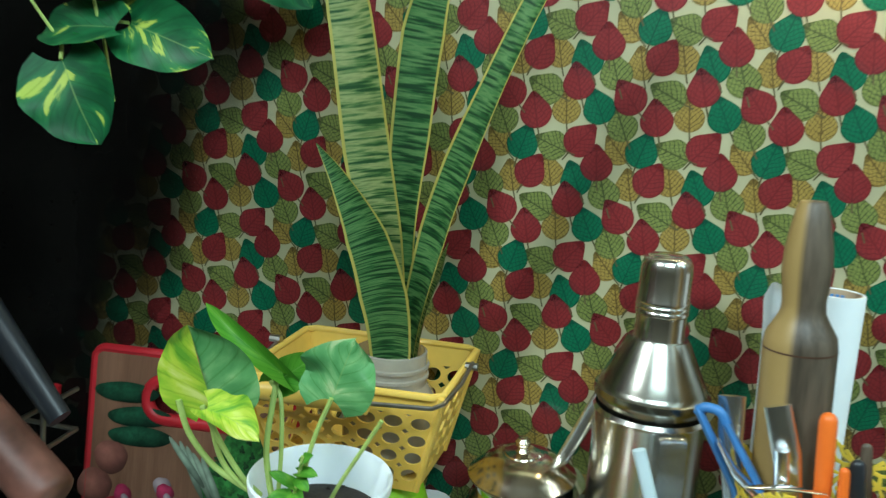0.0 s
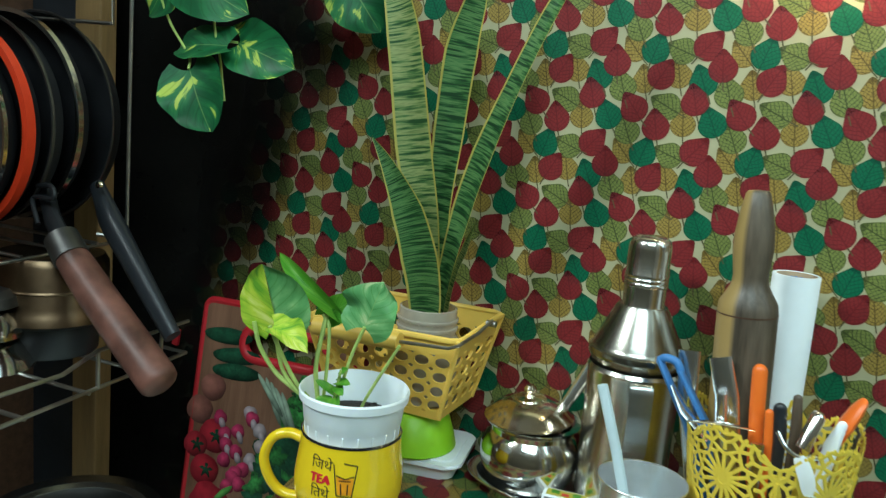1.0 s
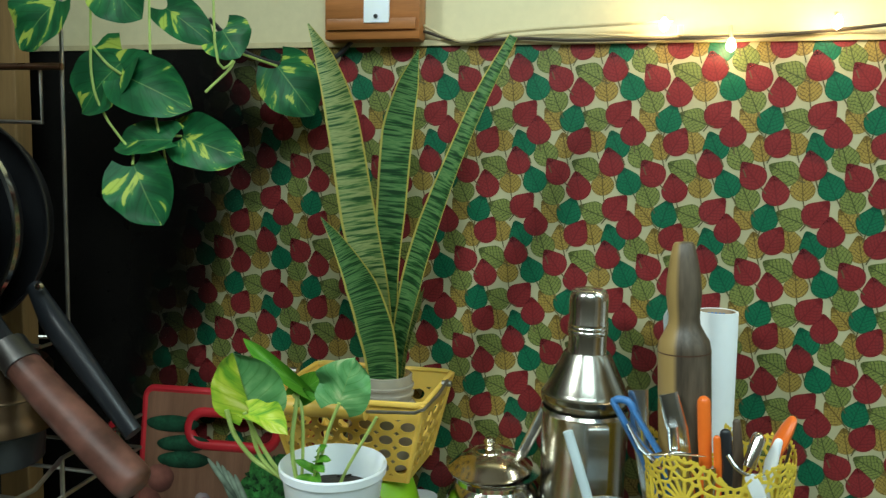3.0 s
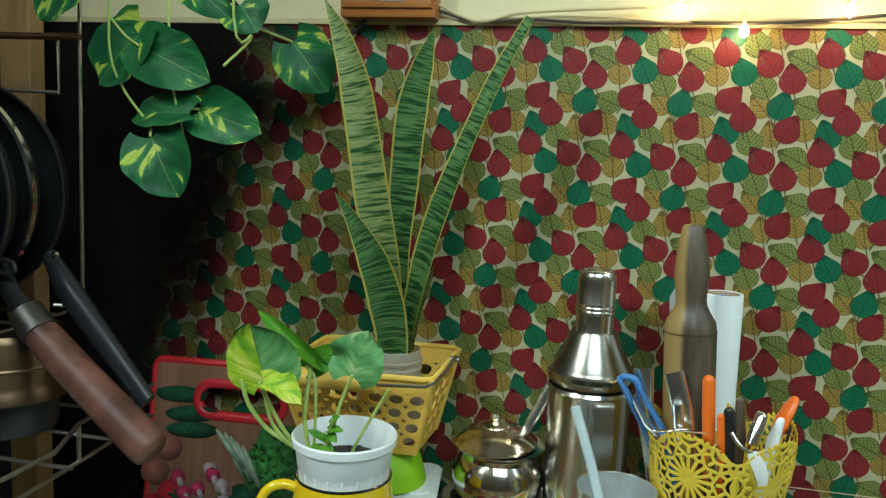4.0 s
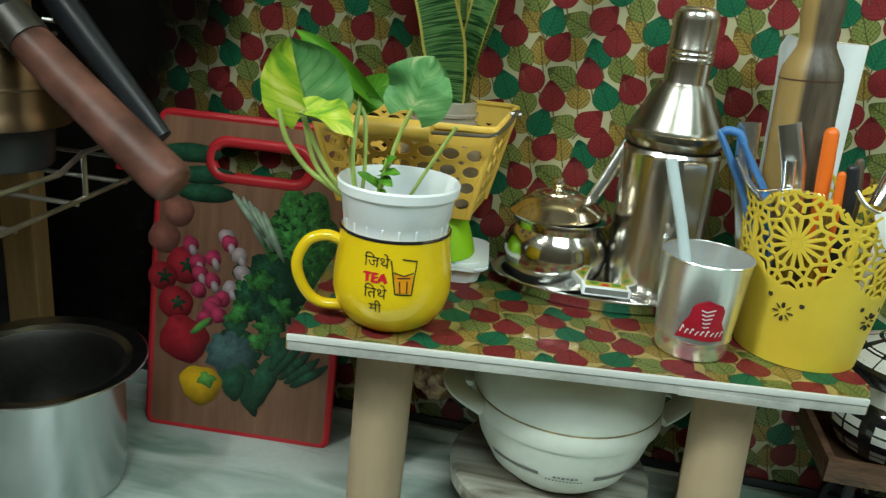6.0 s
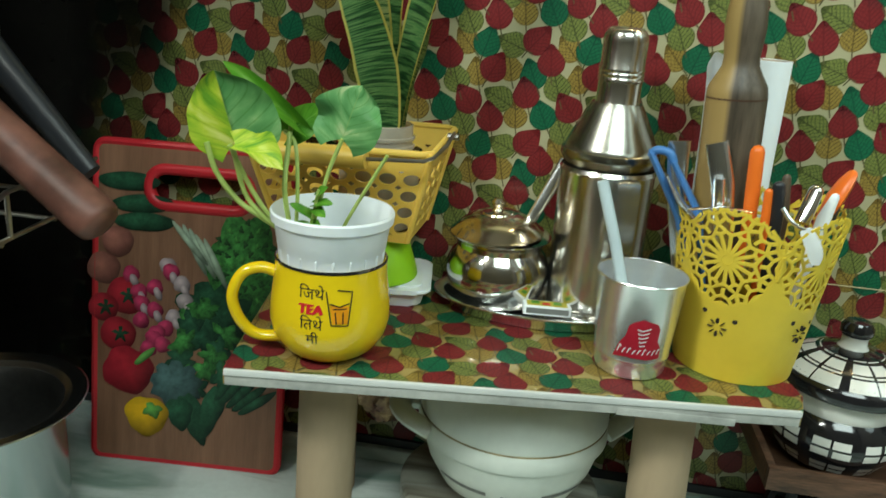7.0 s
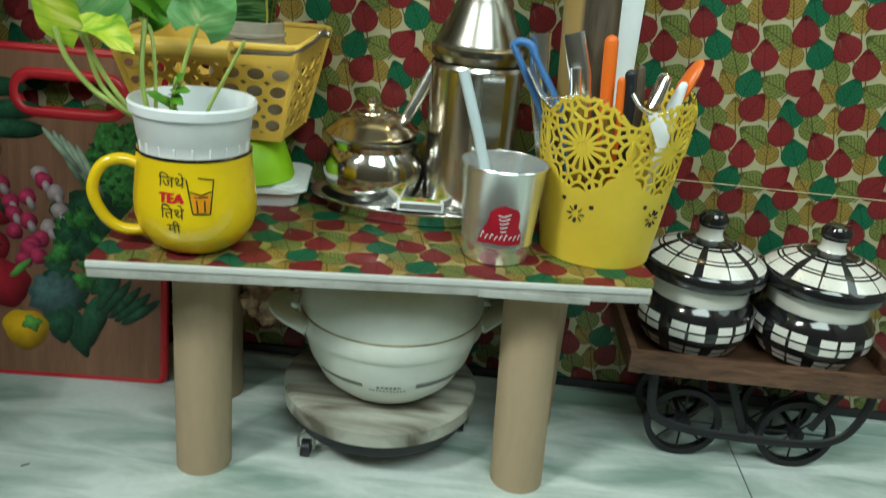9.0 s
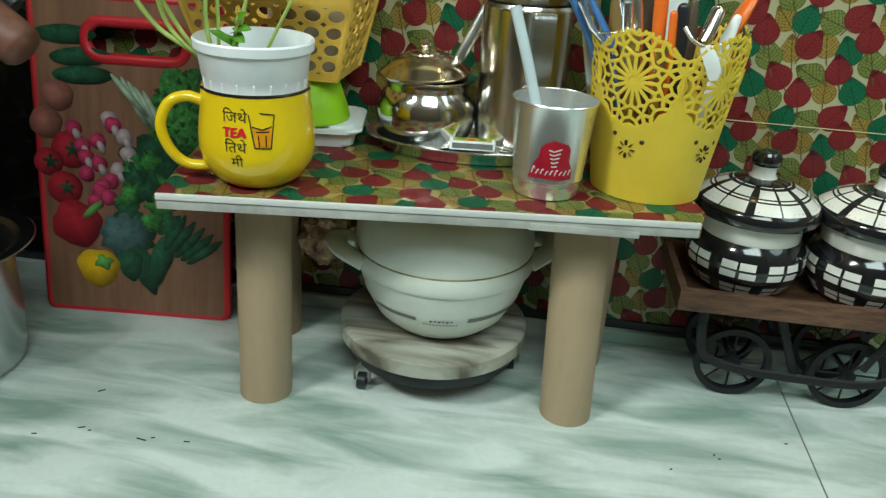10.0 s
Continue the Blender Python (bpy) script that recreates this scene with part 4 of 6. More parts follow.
# hanging pothos
vine = thing("hanging_pothos", pose(0, 0, 0), "trailing variegated pothos vine hanging in front of the wall", "plant")
for base, tip, w, face in (
    ((-0.294, -0.224, 0.738), (-0.254, -0.232, 0.671), 0.078, (0.2, -1, 0.15)),
    ((-0.252, -0.212, 0.768), (-0.330, -0.205, 0.758), 0.050, (0.05, -0.8, 0.6)),
    ((-0.246, -0.200, 0.772), (-0.164, -0.206, 0.746), 0.062, (0.1, -1, 0.2)),
    ((-0.322, -0.202, 0.842), (-0.230, -0.206, 0.802), 0.072, (0.05, -1, 0.3)),
    ((-0.322, -0.196, 0.862), (-0.384, -0.192, 0.798), 0.078, (-0.15, -1, 0.1)),
    ((-0.192, -0.062, 0.868), (-0.146, -0.052, 0.806), 0.080, (0.25, -1, 0.15)),
    ((-0.222, -0.150, 0.900), (-0.196, -0.156, 0.866), 0.062, (0.1, -1, 0.5)),
    ((-0.290, -0.160, 0.925), (-0.228, -0.160, 0.880), 0.050, (0.1, -1, 0.4)),
    ((-0.392, -0.220, 0.925), (-0.440, -0.222, 0.868), 0.075, (0.0, -1, 0.2)),
    ((-0.350, -0.190, 0.955), (-0.300, -0.194, 0.905), 0.070, (0.0, -1, 0.2)),
):
    part("leaf", heart_leaf(base, tip, w, facing=face), POTHOS, vine)
for points in (
    ((-0.362, -0.190, 1.20), (-0.364, -0.198, 0.910), (-0.362, -0.200, 0.834), (-0.345, -0.202, 0.795), (-0.322, -0.205, 0.768), (-0.300, -0.216, 0.752), (-0.294, -0.224, 0.738)),
    ((-0.288, -0.190, 1.20), (-0.287, -0.198, 0.908), (-0.278, -0.204, 0.80), (-0.266, -0.206, 0.756), (-0.262, -0.200, 0.706)),
    ((-0.246, -0.200, 0.772), (-0.258, -0.206, 0.772), (-0.270, -0.206, 0.770)),
    ((-0.207, -0.190, 1.20), (-0.206, -0.196, 0.878), (-0.196, -0.17, 0.860), (-0.218, -0.196, 0.822)),
    ((-0.210, -0.150, 0.876), (-0.202, -0.110, 0.872), (-0.192, -0.064, 0.868)),
    ((-0.322, -0.202, 0.842), (-0.345, -0.196, 0.855), (-0.364, -0.196, 0.875)),
):
    part("stem", tube(smooth_line(points, 5), 0.0016, 6), STEM, vine)

# lace-cut bin
bin_ = thing("utensil_holder", pose(BIN[0], BIN[1], TOP), "mustard yellow plastic holder with a lace-cut upper half full of utensils", "holder")
R_LOW, R_TOP, H_BIN, FLOWER_Z, FLOWER_R = 0.0585, 0.0815, 0.176, 0.126, 0.0455


def on_bin(u, z, off=0.0):
    """A place on the bin's shell: angle in radians, height."""
    r = R_LOW + (R_TOP - R_LOW) * z / H_BIN + off
    return Vector((r * math.cos(u), r * math.sin(u), z))


SPACE, FIRST = radians(72), radians(-120)
bm = bmesh.new()
cols = 120
shell = []
for k in range(cols):
    u = 2 * math.pi * k / cols
    d = (u - FIRST + SPACE / 2) % SPACE - SPACE / 2
    high = FLOWER_Z - math.sqrt(max(0, FLOWER_R**2 - (d * 0.0745) ** 2))
    col = []
    for j in range(5):
        z = high * j / 4
        col.append((bm.verts.new(on_bin(u, z)), bm.verts.new(on_bin(u, z, -0.002))))
    shell.append(col)
for k in range(cols):
    a, b = shell[k], shell[(k + 1) % cols]
    for j in range(4):
        bm.faces.new((a[j][0], b[j][0], b[j + 1][0], a[j + 1][0]))
        bm.faces.new((a[j][1], a[j + 1][1], b[j + 1][1], b[j][1]))
    bm.faces.new((a[4][0], b[4][0], b[4][1], a[4][1]))
bm.faces.new([c[0][0] for c in shell][::-1])
part("body", bm, YELLOW_BIN, bin_, "solid mustard lower half")


def strut(points, r, bm):
    tube(points, r, 6, bm=bm)


def press(bm):
    """Presses the lace flat onto the holder's shell."""
    for v in bm.verts:
        far = math.hypot(v.co.x, v.co.y)
        shell_r = R_LOW + (R_TOP - R_LOW) * v.co.z / H_BIN
        k = (shell_r - 0.0008 + (far - shell_r) * 0.38) / far
        v.co.x, v.co.y = v.co.x * k, v.co.y * k
    return bm


for k in range(5):
    c = FIRST + k * SPACE
    spot = lambda a, r: on_bin(c + r * math.sin(a) / 0.0755, FLOWER_Z + r * math.cos(a))
    bm = bmesh.new()
    n = 16
    disc = [bm.verts.new(spot(2 * math.pi * j / n, 0.0062) * 1.008) for j in range(n)]
    bm.faces.new(disc)
    for j in range(n):
        a, h, a2 = 2 * math.pi * j / n, math.pi / n, 2 * math.pi * (j + 1) / n
        strut([spot(a, 0.005), spot(a, 0.0245)], 0.00215, bm)
        strut([spot(a, 0.0245), spot(a + h, 0.0275), spot(a2, 0.0245)], 0.00215, bm)
        if j % 2 == 0:
            strut([spot(a + h, 0.0275), spot(a2, 0.0345), spot(a2 + h, 0.0275)], 0.00215, bm)
            strut([spot(a2, 0.0345), spot(a2, FLOWER_R)], 0.00215, bm)
            strut([spot(a2, 0.0345), spot(a2 + h * 1.1, 0.0400), spot(a2 + 2 * h, 0.0360), spot(a2 + 2.9 * h, 0.0400), spot(a2 + 4 * h, 0.0345)], 0.00215, bm)
            strut([spot(a2 + h * 1.1, 0.0400), spot(a2 + h * 0.8, FLOWER_R)], 0.00215, bm)
            strut([spot(a2 + h * 2.9, 0.0400), spot(a2 + h * 3.2, FLOWER_R)], 0.00215, bm)
            strut([spot(a2 + 2 * h, 0.0360), spot(a2 + 2 * h, 0.0290)], 0.00215, bm)
    strut([spot(2 * math.pi * j / 32, FLOWER_R + (0.0022 if j % 2 else -0.0016)) for j in range(33)], 0.0019, bm)
    part("lace_panel", press(bm), YELLOW_BIN, bin_, "lace-cut flower with spokes and rings")
    seam = c + SPACE / 2
    part("lace_joint", tube([on_bin(seam, FLOWER_Z - 0.012), on_bin(seam, FLOWER_Z + 0.012)], 0.0016, 6), YELLOW_BIN, bin_)
    bm = bmesh.new()
    for s in (-1, 1):
        strut([on_bin(seam + s * 0.20, FLOWER_Z + 0.036), on_bin(seam + s * 0.10, FLOWER_Z + 0.027), on_bin(seam, FLOWER_Z + 0.024)], 0.0019, bm)
        strut([on_bin(seam + s * 0.10, FLOWER_Z + 0.027), on_bin(seam + s * 0.09, FLOWER_Z + 0.018), on_bin(seam, FLOWER_Z + 0.014)], 0.00215, bm)
    strut([on_bin(seam, FLOWER_Z + 0.024), on_bin(seam, FLOWER_Z + 0.010)], 0.0017, bm)
    part("lace_web", press(bm), YELLOW_BIN, bin_)
    bm = bmesh.new()
    for j in range(-11, 12):
        a = j * math.pi / 24
        q, w = spot(a, FLOWER_R + 0.001), spot(a, FLOWER_R + 0.0042)
        tube([q, w], [0.0028, 0.0012], 6, bm=bm, flat=0.7)
    part("lace_teeth", press(bm), YELLOW_BIN, bin_, "small teeth along the rim")
    for j in range(8):
        a = 2 * math.pi * j / 8
        p0 = lambda r: on_bin(c + r * math.sin(a) / 0.068, 0.056 + r * math.cos(a), 0.0003)
        part("cutout", tube([p0(0.004), p0(0.0065), p0(0.0095)], [0.0010, 0.0022, 0.0016], 6, flat=0.25), SOIL, bin_)
    for du, z in ((-0.21, 0.070), (0.23, 0.066)):
        part("cutout", lathe([(0, -0.0003), (0.0026, 0), (0, 0.0003)], 8), SOIL, bin_).matrix_local = Matrix.Translation(on_bin(c + du, z, 0.0002)) @ Matrix.Rotation(c + du + math.pi / 2, 4, "Z") @ Matrix.Rotation(radians(90), 4, "X")

# utensils standing in the bin
def utensil(name, label, category, points, radius, material, flat=1.0, seg=10):
    t = thing(name, pose(0, 0, 0), label, category, "utensils in the yellow holder")
    pts = [Vector(q) for q in points]
    rad = list(radius) if isinstance(radius, (list, tuple)) else [radius] * len(pts)
    if len(rad) == 2 and len(pts) > 2:
        rad = list(np.linspace(rad[0], rad[1], len(pts)))
    out = (pts[0] - pts[1]).normalized()
    ends = [] if flat < 0.45 else [(pts[0] + out * rad[0] * a, rad[0] * b) for a, b in ((0.9, 0.25), (0.72, 0.62), (0.4, 0.88))]
    part("shaft", tube([q for q, _ in ends] + pts, [w for _, w in ends] + rad, seg, flat=flat), material, t)
    return t


t = utensil("tongs", "blue plastic tongs with steel blades leaning in the holder", "tongs", [(0.251, -0.150, 0.487), (0.285, -0.152, 0.430), (0.320, -0.152, 0.330)], [0.0075, 0.0095, 0.006], BLUE, 0.45)
part("arm", tube([(0.271, -0.156, 0.484), (0.303, -0.158, 0.436), (0.327, -0.156, 0.330)], [0.0062, 0.0078, 0.005], 8, flat=0.5), BLUE, t)
part("bridge", tube(smooth_line([(0.250, -0.150, 0.486), (0.254, -0.152, 0.493), (0.266, -0.155, 0.492), (0.272, -0.156, 0.483)], 4), 0.0042, 10), BLUE, t, "rounded blue end joining the arms")
part("blade", tube([(0.266, -0.166, 0.472), (0.280, -0.168, 0.450), (0.306, -0.168, 0.426)], [0.006, 0.0125, 0.009], 10, flat=0.25), STEEL_SOFT, t, "pale steel blade")
utensil("steel_knife", "plain steel knife handle standing in the holder", "knife", [(0.276, -0.140, 0.502), (0.280, -0.142, 0.455), (0.310, -0.148, 0.300)], [0.011, 0.0095, 0.006], STEEL_SOFT, 0.25)
t = utensil("can_opener", "steel can opener with a flat top standing in the holder", "can opener", [(0.306, -0.166, 0.508), (0.318, -0.168, 0.470), (0.332, -0.166, 0.400), (0.335, -0.160, 0.300)], [0.0105, 0.0110, 0.008, 0.006], STEEL_SOFT, 0.3)
part("grip", tube([(0.312, -0.176, 0.476), (0.316, -0.177, 0.445)], 0.0058, 12), STEEL_SOFT, t)
part("crossbar", tube([(0.286, -0.190, 0.447), (0.318, -0.190, 0.452), (0.346, -0.186, 0.450)], [0.003, 0.006, 0.002], 8, flat=0.3), STEEL, t)
t = utensil("peeler", "orange handled kitchen knife standing in the holder", "knife", [(0.3425, -0.172, 0.504), (0.345, -0.172, 0.470), (0.352, -0.166, 0.390)], [0.0068, 0.0070, 0.0060], ORANGE, 0.9)
part("blade", box(0.012, 0.0012, 0.09, at=(0.354, -0.164, 0.302)), STEEL, t)
utensil("orange_knife", "second orange handled knife half hidden in the holder", "knife", [(0.356, -0.186, 0.470), (0.362, -0.180, 0.420), (0.365, -0.170, 0.320)], [0.004, 0.0055, 0.004], ORANGE, 0.8)
utensil("black_knife", "black handled knife standing in the holder", "knife", [(0.364, -0.186, 0.476), (0.368, -0.186, 0.446), (0.372, -0.178, 0.330)], [0.0060, 0.0058, 0.004], BLACK, 0.7)
utensil("wooden_fork", "slim brown wooden fork standing in the holder", "fork", [(0.3795, -0.150, 0.478), (0.383, -0.152, 0.440), (0.382, -0.152, 0.300)], [0.0042, 0.0058, 0.004], WOOD_PIN, 0.6)
t = utensil("steel_peeler", "steel vegetable peeler hooked over the rim of the holder", "peeler", [(0.395, -0.190, 0.476), (0.386, -0.200, 0.448)], 0.0068, STEEL, 1.0, 14)
part("blade", blade(smooth_line([(0.383, -0.222, 0.448), (0.388, -0.228, 0.440), (0.392, -0.233, 0.431), (0.394, -0.236, 0.420)], 4), [0.009, 0.011, 0.012, 0.0128, 0.0132, 0.0134, 0.0134, 0.0132, 0.013, 0.0125, 0.0115, 0.0095, 0.006], (1, -0.2, 0.2), 0.06, thick=0.0012), WHITE, t, "bright white curved blade")
part("yoke", tube(smooth_line([(0.364, -0.210, 0.462), (0.372, -0.216, 0.452), (0.384, -0.221, 0.447), (0.398, -0.221, 0.450)], 4), 0.0020, 8), STEEL_SOFT, t, "bent steel yoke")
utensil("orange_spatula", "orange oval handle with a white inlay standing in the holder", "spatula", [(0.430, -0.166, 0.488), (0.427, -0.167, 0.482), (0.421, -0.168, 0.468), (0.413, -0.169, 0.446), (0.402, -0.166, 0.340)], [0.0080, 0.0100, 0.0116, 0.0080, 0.004], ORANGE, 0.5)
utensil("white_spatula", "slim white plastic handle standing in the holder", "spatula", [(0.417, -0.178, 0.470), (0.411, -0.180, 0.450), (0.400, -0.174, 0.340)], [0.0042, 0.0068, 0.004], WHITE, 0.6)
utensil("wire_whisk", "dark wire whisk loops at the back of the holder", "whisk", [(0.424, -0.138, 0.455), (0.432, -0.138, 0.462), (0.436, -0.140, 0.452), (0.426, -0.142, 0.400), (0.410, -0.146, 0.300)], 0.0016, STEEL_DARK)
utensil("steel_skewer", "bundle of dark steel skewers in the holder", "skewer", [(0.330, -0.140, 0.440), (0.345, -0.148, 0.300)], 0.004, STEEL_DARK)
utensil("steel_spoon", "steel spoon handle low in the holder", "spoon", [(0.350, -0.190, 0.440), (0.356, -0.182, 0.300)], [0.006, 0.003], STEEL, 0.4)

# one side of the pin is honey coloured
nt, shader = WOOD_PIN.node_tree, WOOD_PIN.node_tree.nodes["Principled BSDF"]
dark = shader.inputs["Base Color"].links[0].from_socket
where, across, split, blend_ = (nt.nodes.new("ShaderNode" + k) for k in ("TexCoord", "VectorMath", "MapRange", "Mix"))
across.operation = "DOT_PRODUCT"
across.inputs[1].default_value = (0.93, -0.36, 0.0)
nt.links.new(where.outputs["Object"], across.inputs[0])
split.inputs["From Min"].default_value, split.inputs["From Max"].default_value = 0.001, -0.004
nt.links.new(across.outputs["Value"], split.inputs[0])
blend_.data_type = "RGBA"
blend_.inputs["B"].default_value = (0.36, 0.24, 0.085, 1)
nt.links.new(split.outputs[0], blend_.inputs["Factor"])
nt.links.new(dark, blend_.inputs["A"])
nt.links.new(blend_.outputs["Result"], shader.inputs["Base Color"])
pin = thing("rolling_pin", pose(0.338, -0.128, TOP + 0.004, 0.5, -3.2, 0), "worn wooden rolling pin standing upright in the holder", "rolling pin")
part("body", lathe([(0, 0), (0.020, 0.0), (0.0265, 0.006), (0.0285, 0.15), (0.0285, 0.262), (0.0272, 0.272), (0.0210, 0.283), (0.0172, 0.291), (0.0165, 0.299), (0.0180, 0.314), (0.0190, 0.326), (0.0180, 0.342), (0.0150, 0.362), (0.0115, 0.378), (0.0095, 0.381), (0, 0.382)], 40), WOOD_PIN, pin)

roll = thing("paper_roll", pose(0.368, -0.052, TOP, 0, -0.6, 0), "white paper roll standing on end against the wall", "paper roll")
part("body", lathe([(0.017, 0), (0.0235, 0), (0.0238, 0.001), (0.0238, 0.297), (0.0232, 0.298), (0.0205, 0.298), (0.020, 0.29), (0.017, 0.28)], 44, closed=True), FOIL, roll)
part("core", lathe([(0.0175, 0.10), (0.0200, 0.10), (0.0200, 0.2975), (0.0188, 0.2975)], 40, closed=True), CARD, roll, "cardboard core")
for k in range(5):
    a = radians(60 + 14 * k)
    part("core_print", box(0.003, 0.0006, 0.007, at=(0.0184 * math.cos(a), 0.0184 * math.sin(a), 0.286), turn=Matrix.Rotation(a + math.pi / 2, 4, "Z")), BLUE, roll, smooth=False)
part("groove", lathe([(0.0287, 0.2605), (0.0282, 0.2612), (0.0287, 0.2620)], 40, closed=True), WOOD_DARK, pin, "dark turned groove")
torn = thing("torn_paper", pose(0, 0, 0), "torn white paper edge behind the rolling pin", "paper")
part("sheet", blade(smooth_line([(0.326, -0.058, 0.29), (0.321, -0.056, 0.48), (0.317, -0.054, 0.560), (0.311, -0.052, 0.584)], 5), [0.030] * 12 + [0.028, 0.024, 0.014, 0.004], (1, 0.3, 0), 0.3, thick=0.001), FOIL, torn)

# ---- under and beside the table ----
trolley = thing("plant_trolley", pose(0.137, -0.122, 0.0), "round marble disc on a low castor stand", "stand")
part("disc", lathe([(0, 0.052), (0.112, 0.052), (0.1175, 0.055), (0.1175, 0.072), (0.113, 0.075), (0, 0.075)], 64), MARBLE_DISC, trolley, "grey and brown veined marble disc")
part("frame", lathe([(0.098, 0.034), (0.106, 0.034), (0.106, 0.051), (0.098, 0.051)], 56, closed=True), BLACK, trolley, "dark metal ring")
for a in (-137, -47 + 55, 95, 170):
    c = Vector((0.104 * math.cos(radians(a)), 0.104 * math.sin(radians(a)), 0))
    w = part("castor", tube([c + Vector((-0.005, 0, 0.0105)), c + Vector((0.005, 0, 0.0105))], 0.0105, 18), BLACK, trolley, "small black castor")
    part("fork", tube(smooth_line([c + Vector((-0.009, 0, 0.0105)), c + Vector((-0.009, 0, 0.024)), c + Vector((0, 0, 0.036)), c + Vector((0.009, 0, 0.024)), c + Vector((0.009, 0, 0.0105))], 4), 0.0018, 6), WIRE, w, "bent wire fork")

GRIME = mat("yellow_brown_grime", (0.26, 0.21, 0.10), 0.6, vary=0.5, scale=40, bump=0.05)
casserole = thing("casserole", pose(0.145, -0.126, 0.0755), "white insulated plastic casserole with lid and side handles", "casserole")
part("body", lathe([(0, 0), (0.050, 0), (0.062, 0.004), (0.080, 0.020), (0.095, 0.048), (0.1035, 0.078), (0.106, 0.088), (0.1035, 0.090), (0.10, 0.086), (0, 0.086)], 72), WHITE_OLD, casserole)
part("band", lathe([(0.1055, 0.080), (0.1085, 0.084), (0.1085, 0.099), (0.107, 0.103), (0.104, 0.103), (0.104, 0.080)], 72, closed=True), WHITE_OLD, casserole, "raised white band with a stained groove")
part("groove", lathe([(0.1062, 0.1025), (0.1070, 0.1038), (0.1062, 0.105)], 72, closed=True), GRIME, casserole, "yellowed dirty line under the lid")
part("lid", lathe([(0.106, 0.1045), (0.1075, 0.108), (0.1065, 0.122), (0.102, 0.148), (0.092, 0.164), (0.065, 0.174), (0, 0.178)], 72), WHITE_OLD, casserole, "domed white lid")
for s in (-1, 1):
    c = Vector((0.96 * s, 0.24 * s - 0.06, 0)).normalized()
    t2 = Vector((-c.y, c.x, 0))
    line = smooth_line([c * 0.100 - t2 * 0.032 + Vector((0, 0, 0.092)), c * 0.124 - t2 * 0.020 + Vector((0, 0, 0.103)), c * 0.131 + Vector((0, 0, 0.106)), c * 0.124 + t2 * 0.020 + Vector((0, 0, 0.103)), c * 0.100 + t2 * 0.032 + Vector((0, 0, 0.092))], 5)
    part("handle", tube(line, 0.0130, 12, flat=0.7), WHITE_OLD, casserole)


def band_patch(parent, name, u0, u1, z0, z1, radius, material, steps=10, off=0.0007):
    """A printed patch on a turned body; radius is a function of height."""
    bm = bmesh.new()
    rows = []
    for z in (z0, (z0 + z1) / 2, z1):
        rows.append([bm.verts.new(((radius(z) + off) * math.cos(u0 + (u1 - u0) * k / steps), (radius(z) + off) * math.sin(u0 + (u1 - u0) * k / steps), z)) for k in range(steps + 1)])
    for a, b in zip(rows, rows[1:]):
        for k in range(steps):
            bm.faces.new((a[k], a[k + 1], b[k + 1], b[k]))
    return part(name, bm, material, parent)


def radius_of(profile):
    zs, rs = [z for r, z in profile], [r for r, z in profile]
    return lambda z: float(np.interp(z, zs, rs))


CASS_R = radius_of([(0.050, 0), (0.062, 0.004), (0.080, 0.020), (0.095, 0.048), (0.1035, 0.078)])
FRONT = radians(-84)
band_patch(casserole, "stripe", FRONT - 0.95, FRONT - 0.30, 0.042, 0.048, CASS_R, INK_GREY)
band_patch(casserole, "stripe", FRONT + 0.34, FRONT + 1.05, 0.042, 0.049, CASS_R, INK_GREY)
for k in range(11):
    u = FRONT - 0.22 + 0.042 * k
    band_patch(casserole, "print_mark", u, u + 0.024, 0.0375, 0.0395, CASS_R, INK_GREY, 2)
for k in range(6):
    u = FRONT - 0.13 + 0.05 * k
    band_patch(casserole, "print_mark", u, u + 0.035, 0.0425 + 0.001 * (k % 2), 0.0460, CASS_R, INK_GREY, 2)

bag = thing("plastic_bag", pose(0, 0, 0), "crumpled glossy printed bag hanging under the table", "bag")
bm = bmesh.new()
bmesh.ops.create_icosphere(bm, subdivisions=4, radius=1)
for v in bm.verts:
    q = v.co.copy()
    v.co = Vector((q.x * 0.038, q.y * 0.020, q.z * 0.040)) * (1 + 0.35 * noise.noise(q * 2.2) + 0.18 * noise.noise(q * 6))
    v.co += Vector((-0.010, -0.078, 0.150))
BAG = mat("crumpled_printed_foil", (0.30, 0.20, 0.10), 0.25, 0.3, vary=0.7, scale=55, fine=150, bump=0.5, tone=(0.10, 0.02, 0.03))
part("body", bm, BAG, bag, smooth=False)

# toy cart with two spice jars
WOOD_RAIL = mat("worn_brown_wood", (0.120, 0.060, 0.036), 0.5, vary=0.6, scale=26, fine=110, bump=0.35, stretch=(1, 6, 6))
cart = thing("wooden_cart", pose(0, 0, 0), "dark wooden tray cart on black iron spoked wheels", "cart")
X0, X1, Y0, Y1 = 0.424, 0.742, -0.152, -0.012
part("tray_floor", box(X1 - X0 - 0.006, Y1 - Y0 - 0.006, 0.008, at=((X0 + X1) / 2, (Y0 + Y1) / 2, 0.138)), WOOD_DARK, cart)
for sx, sy, cx, cy in ((X1 - X0, 0.009, (X0 + X1) / 2, Y0), (X1 - X0, 0.009, (X0 + X1) / 2, Y1), (0.009, Y1 - Y0 - 0.01, X0 + 0.0045, (Y0 + Y1) / 2), (0.009, Y1 - Y0 - 0.01, X1 - 0.0045, (Y0 + Y1) / 2)):
    part("rail", box(sx, sy, 0.027, 0.0015, at=(cx, cy, 0.138)), WOOD_RAIL, cart, "dark stained wooden side rail")


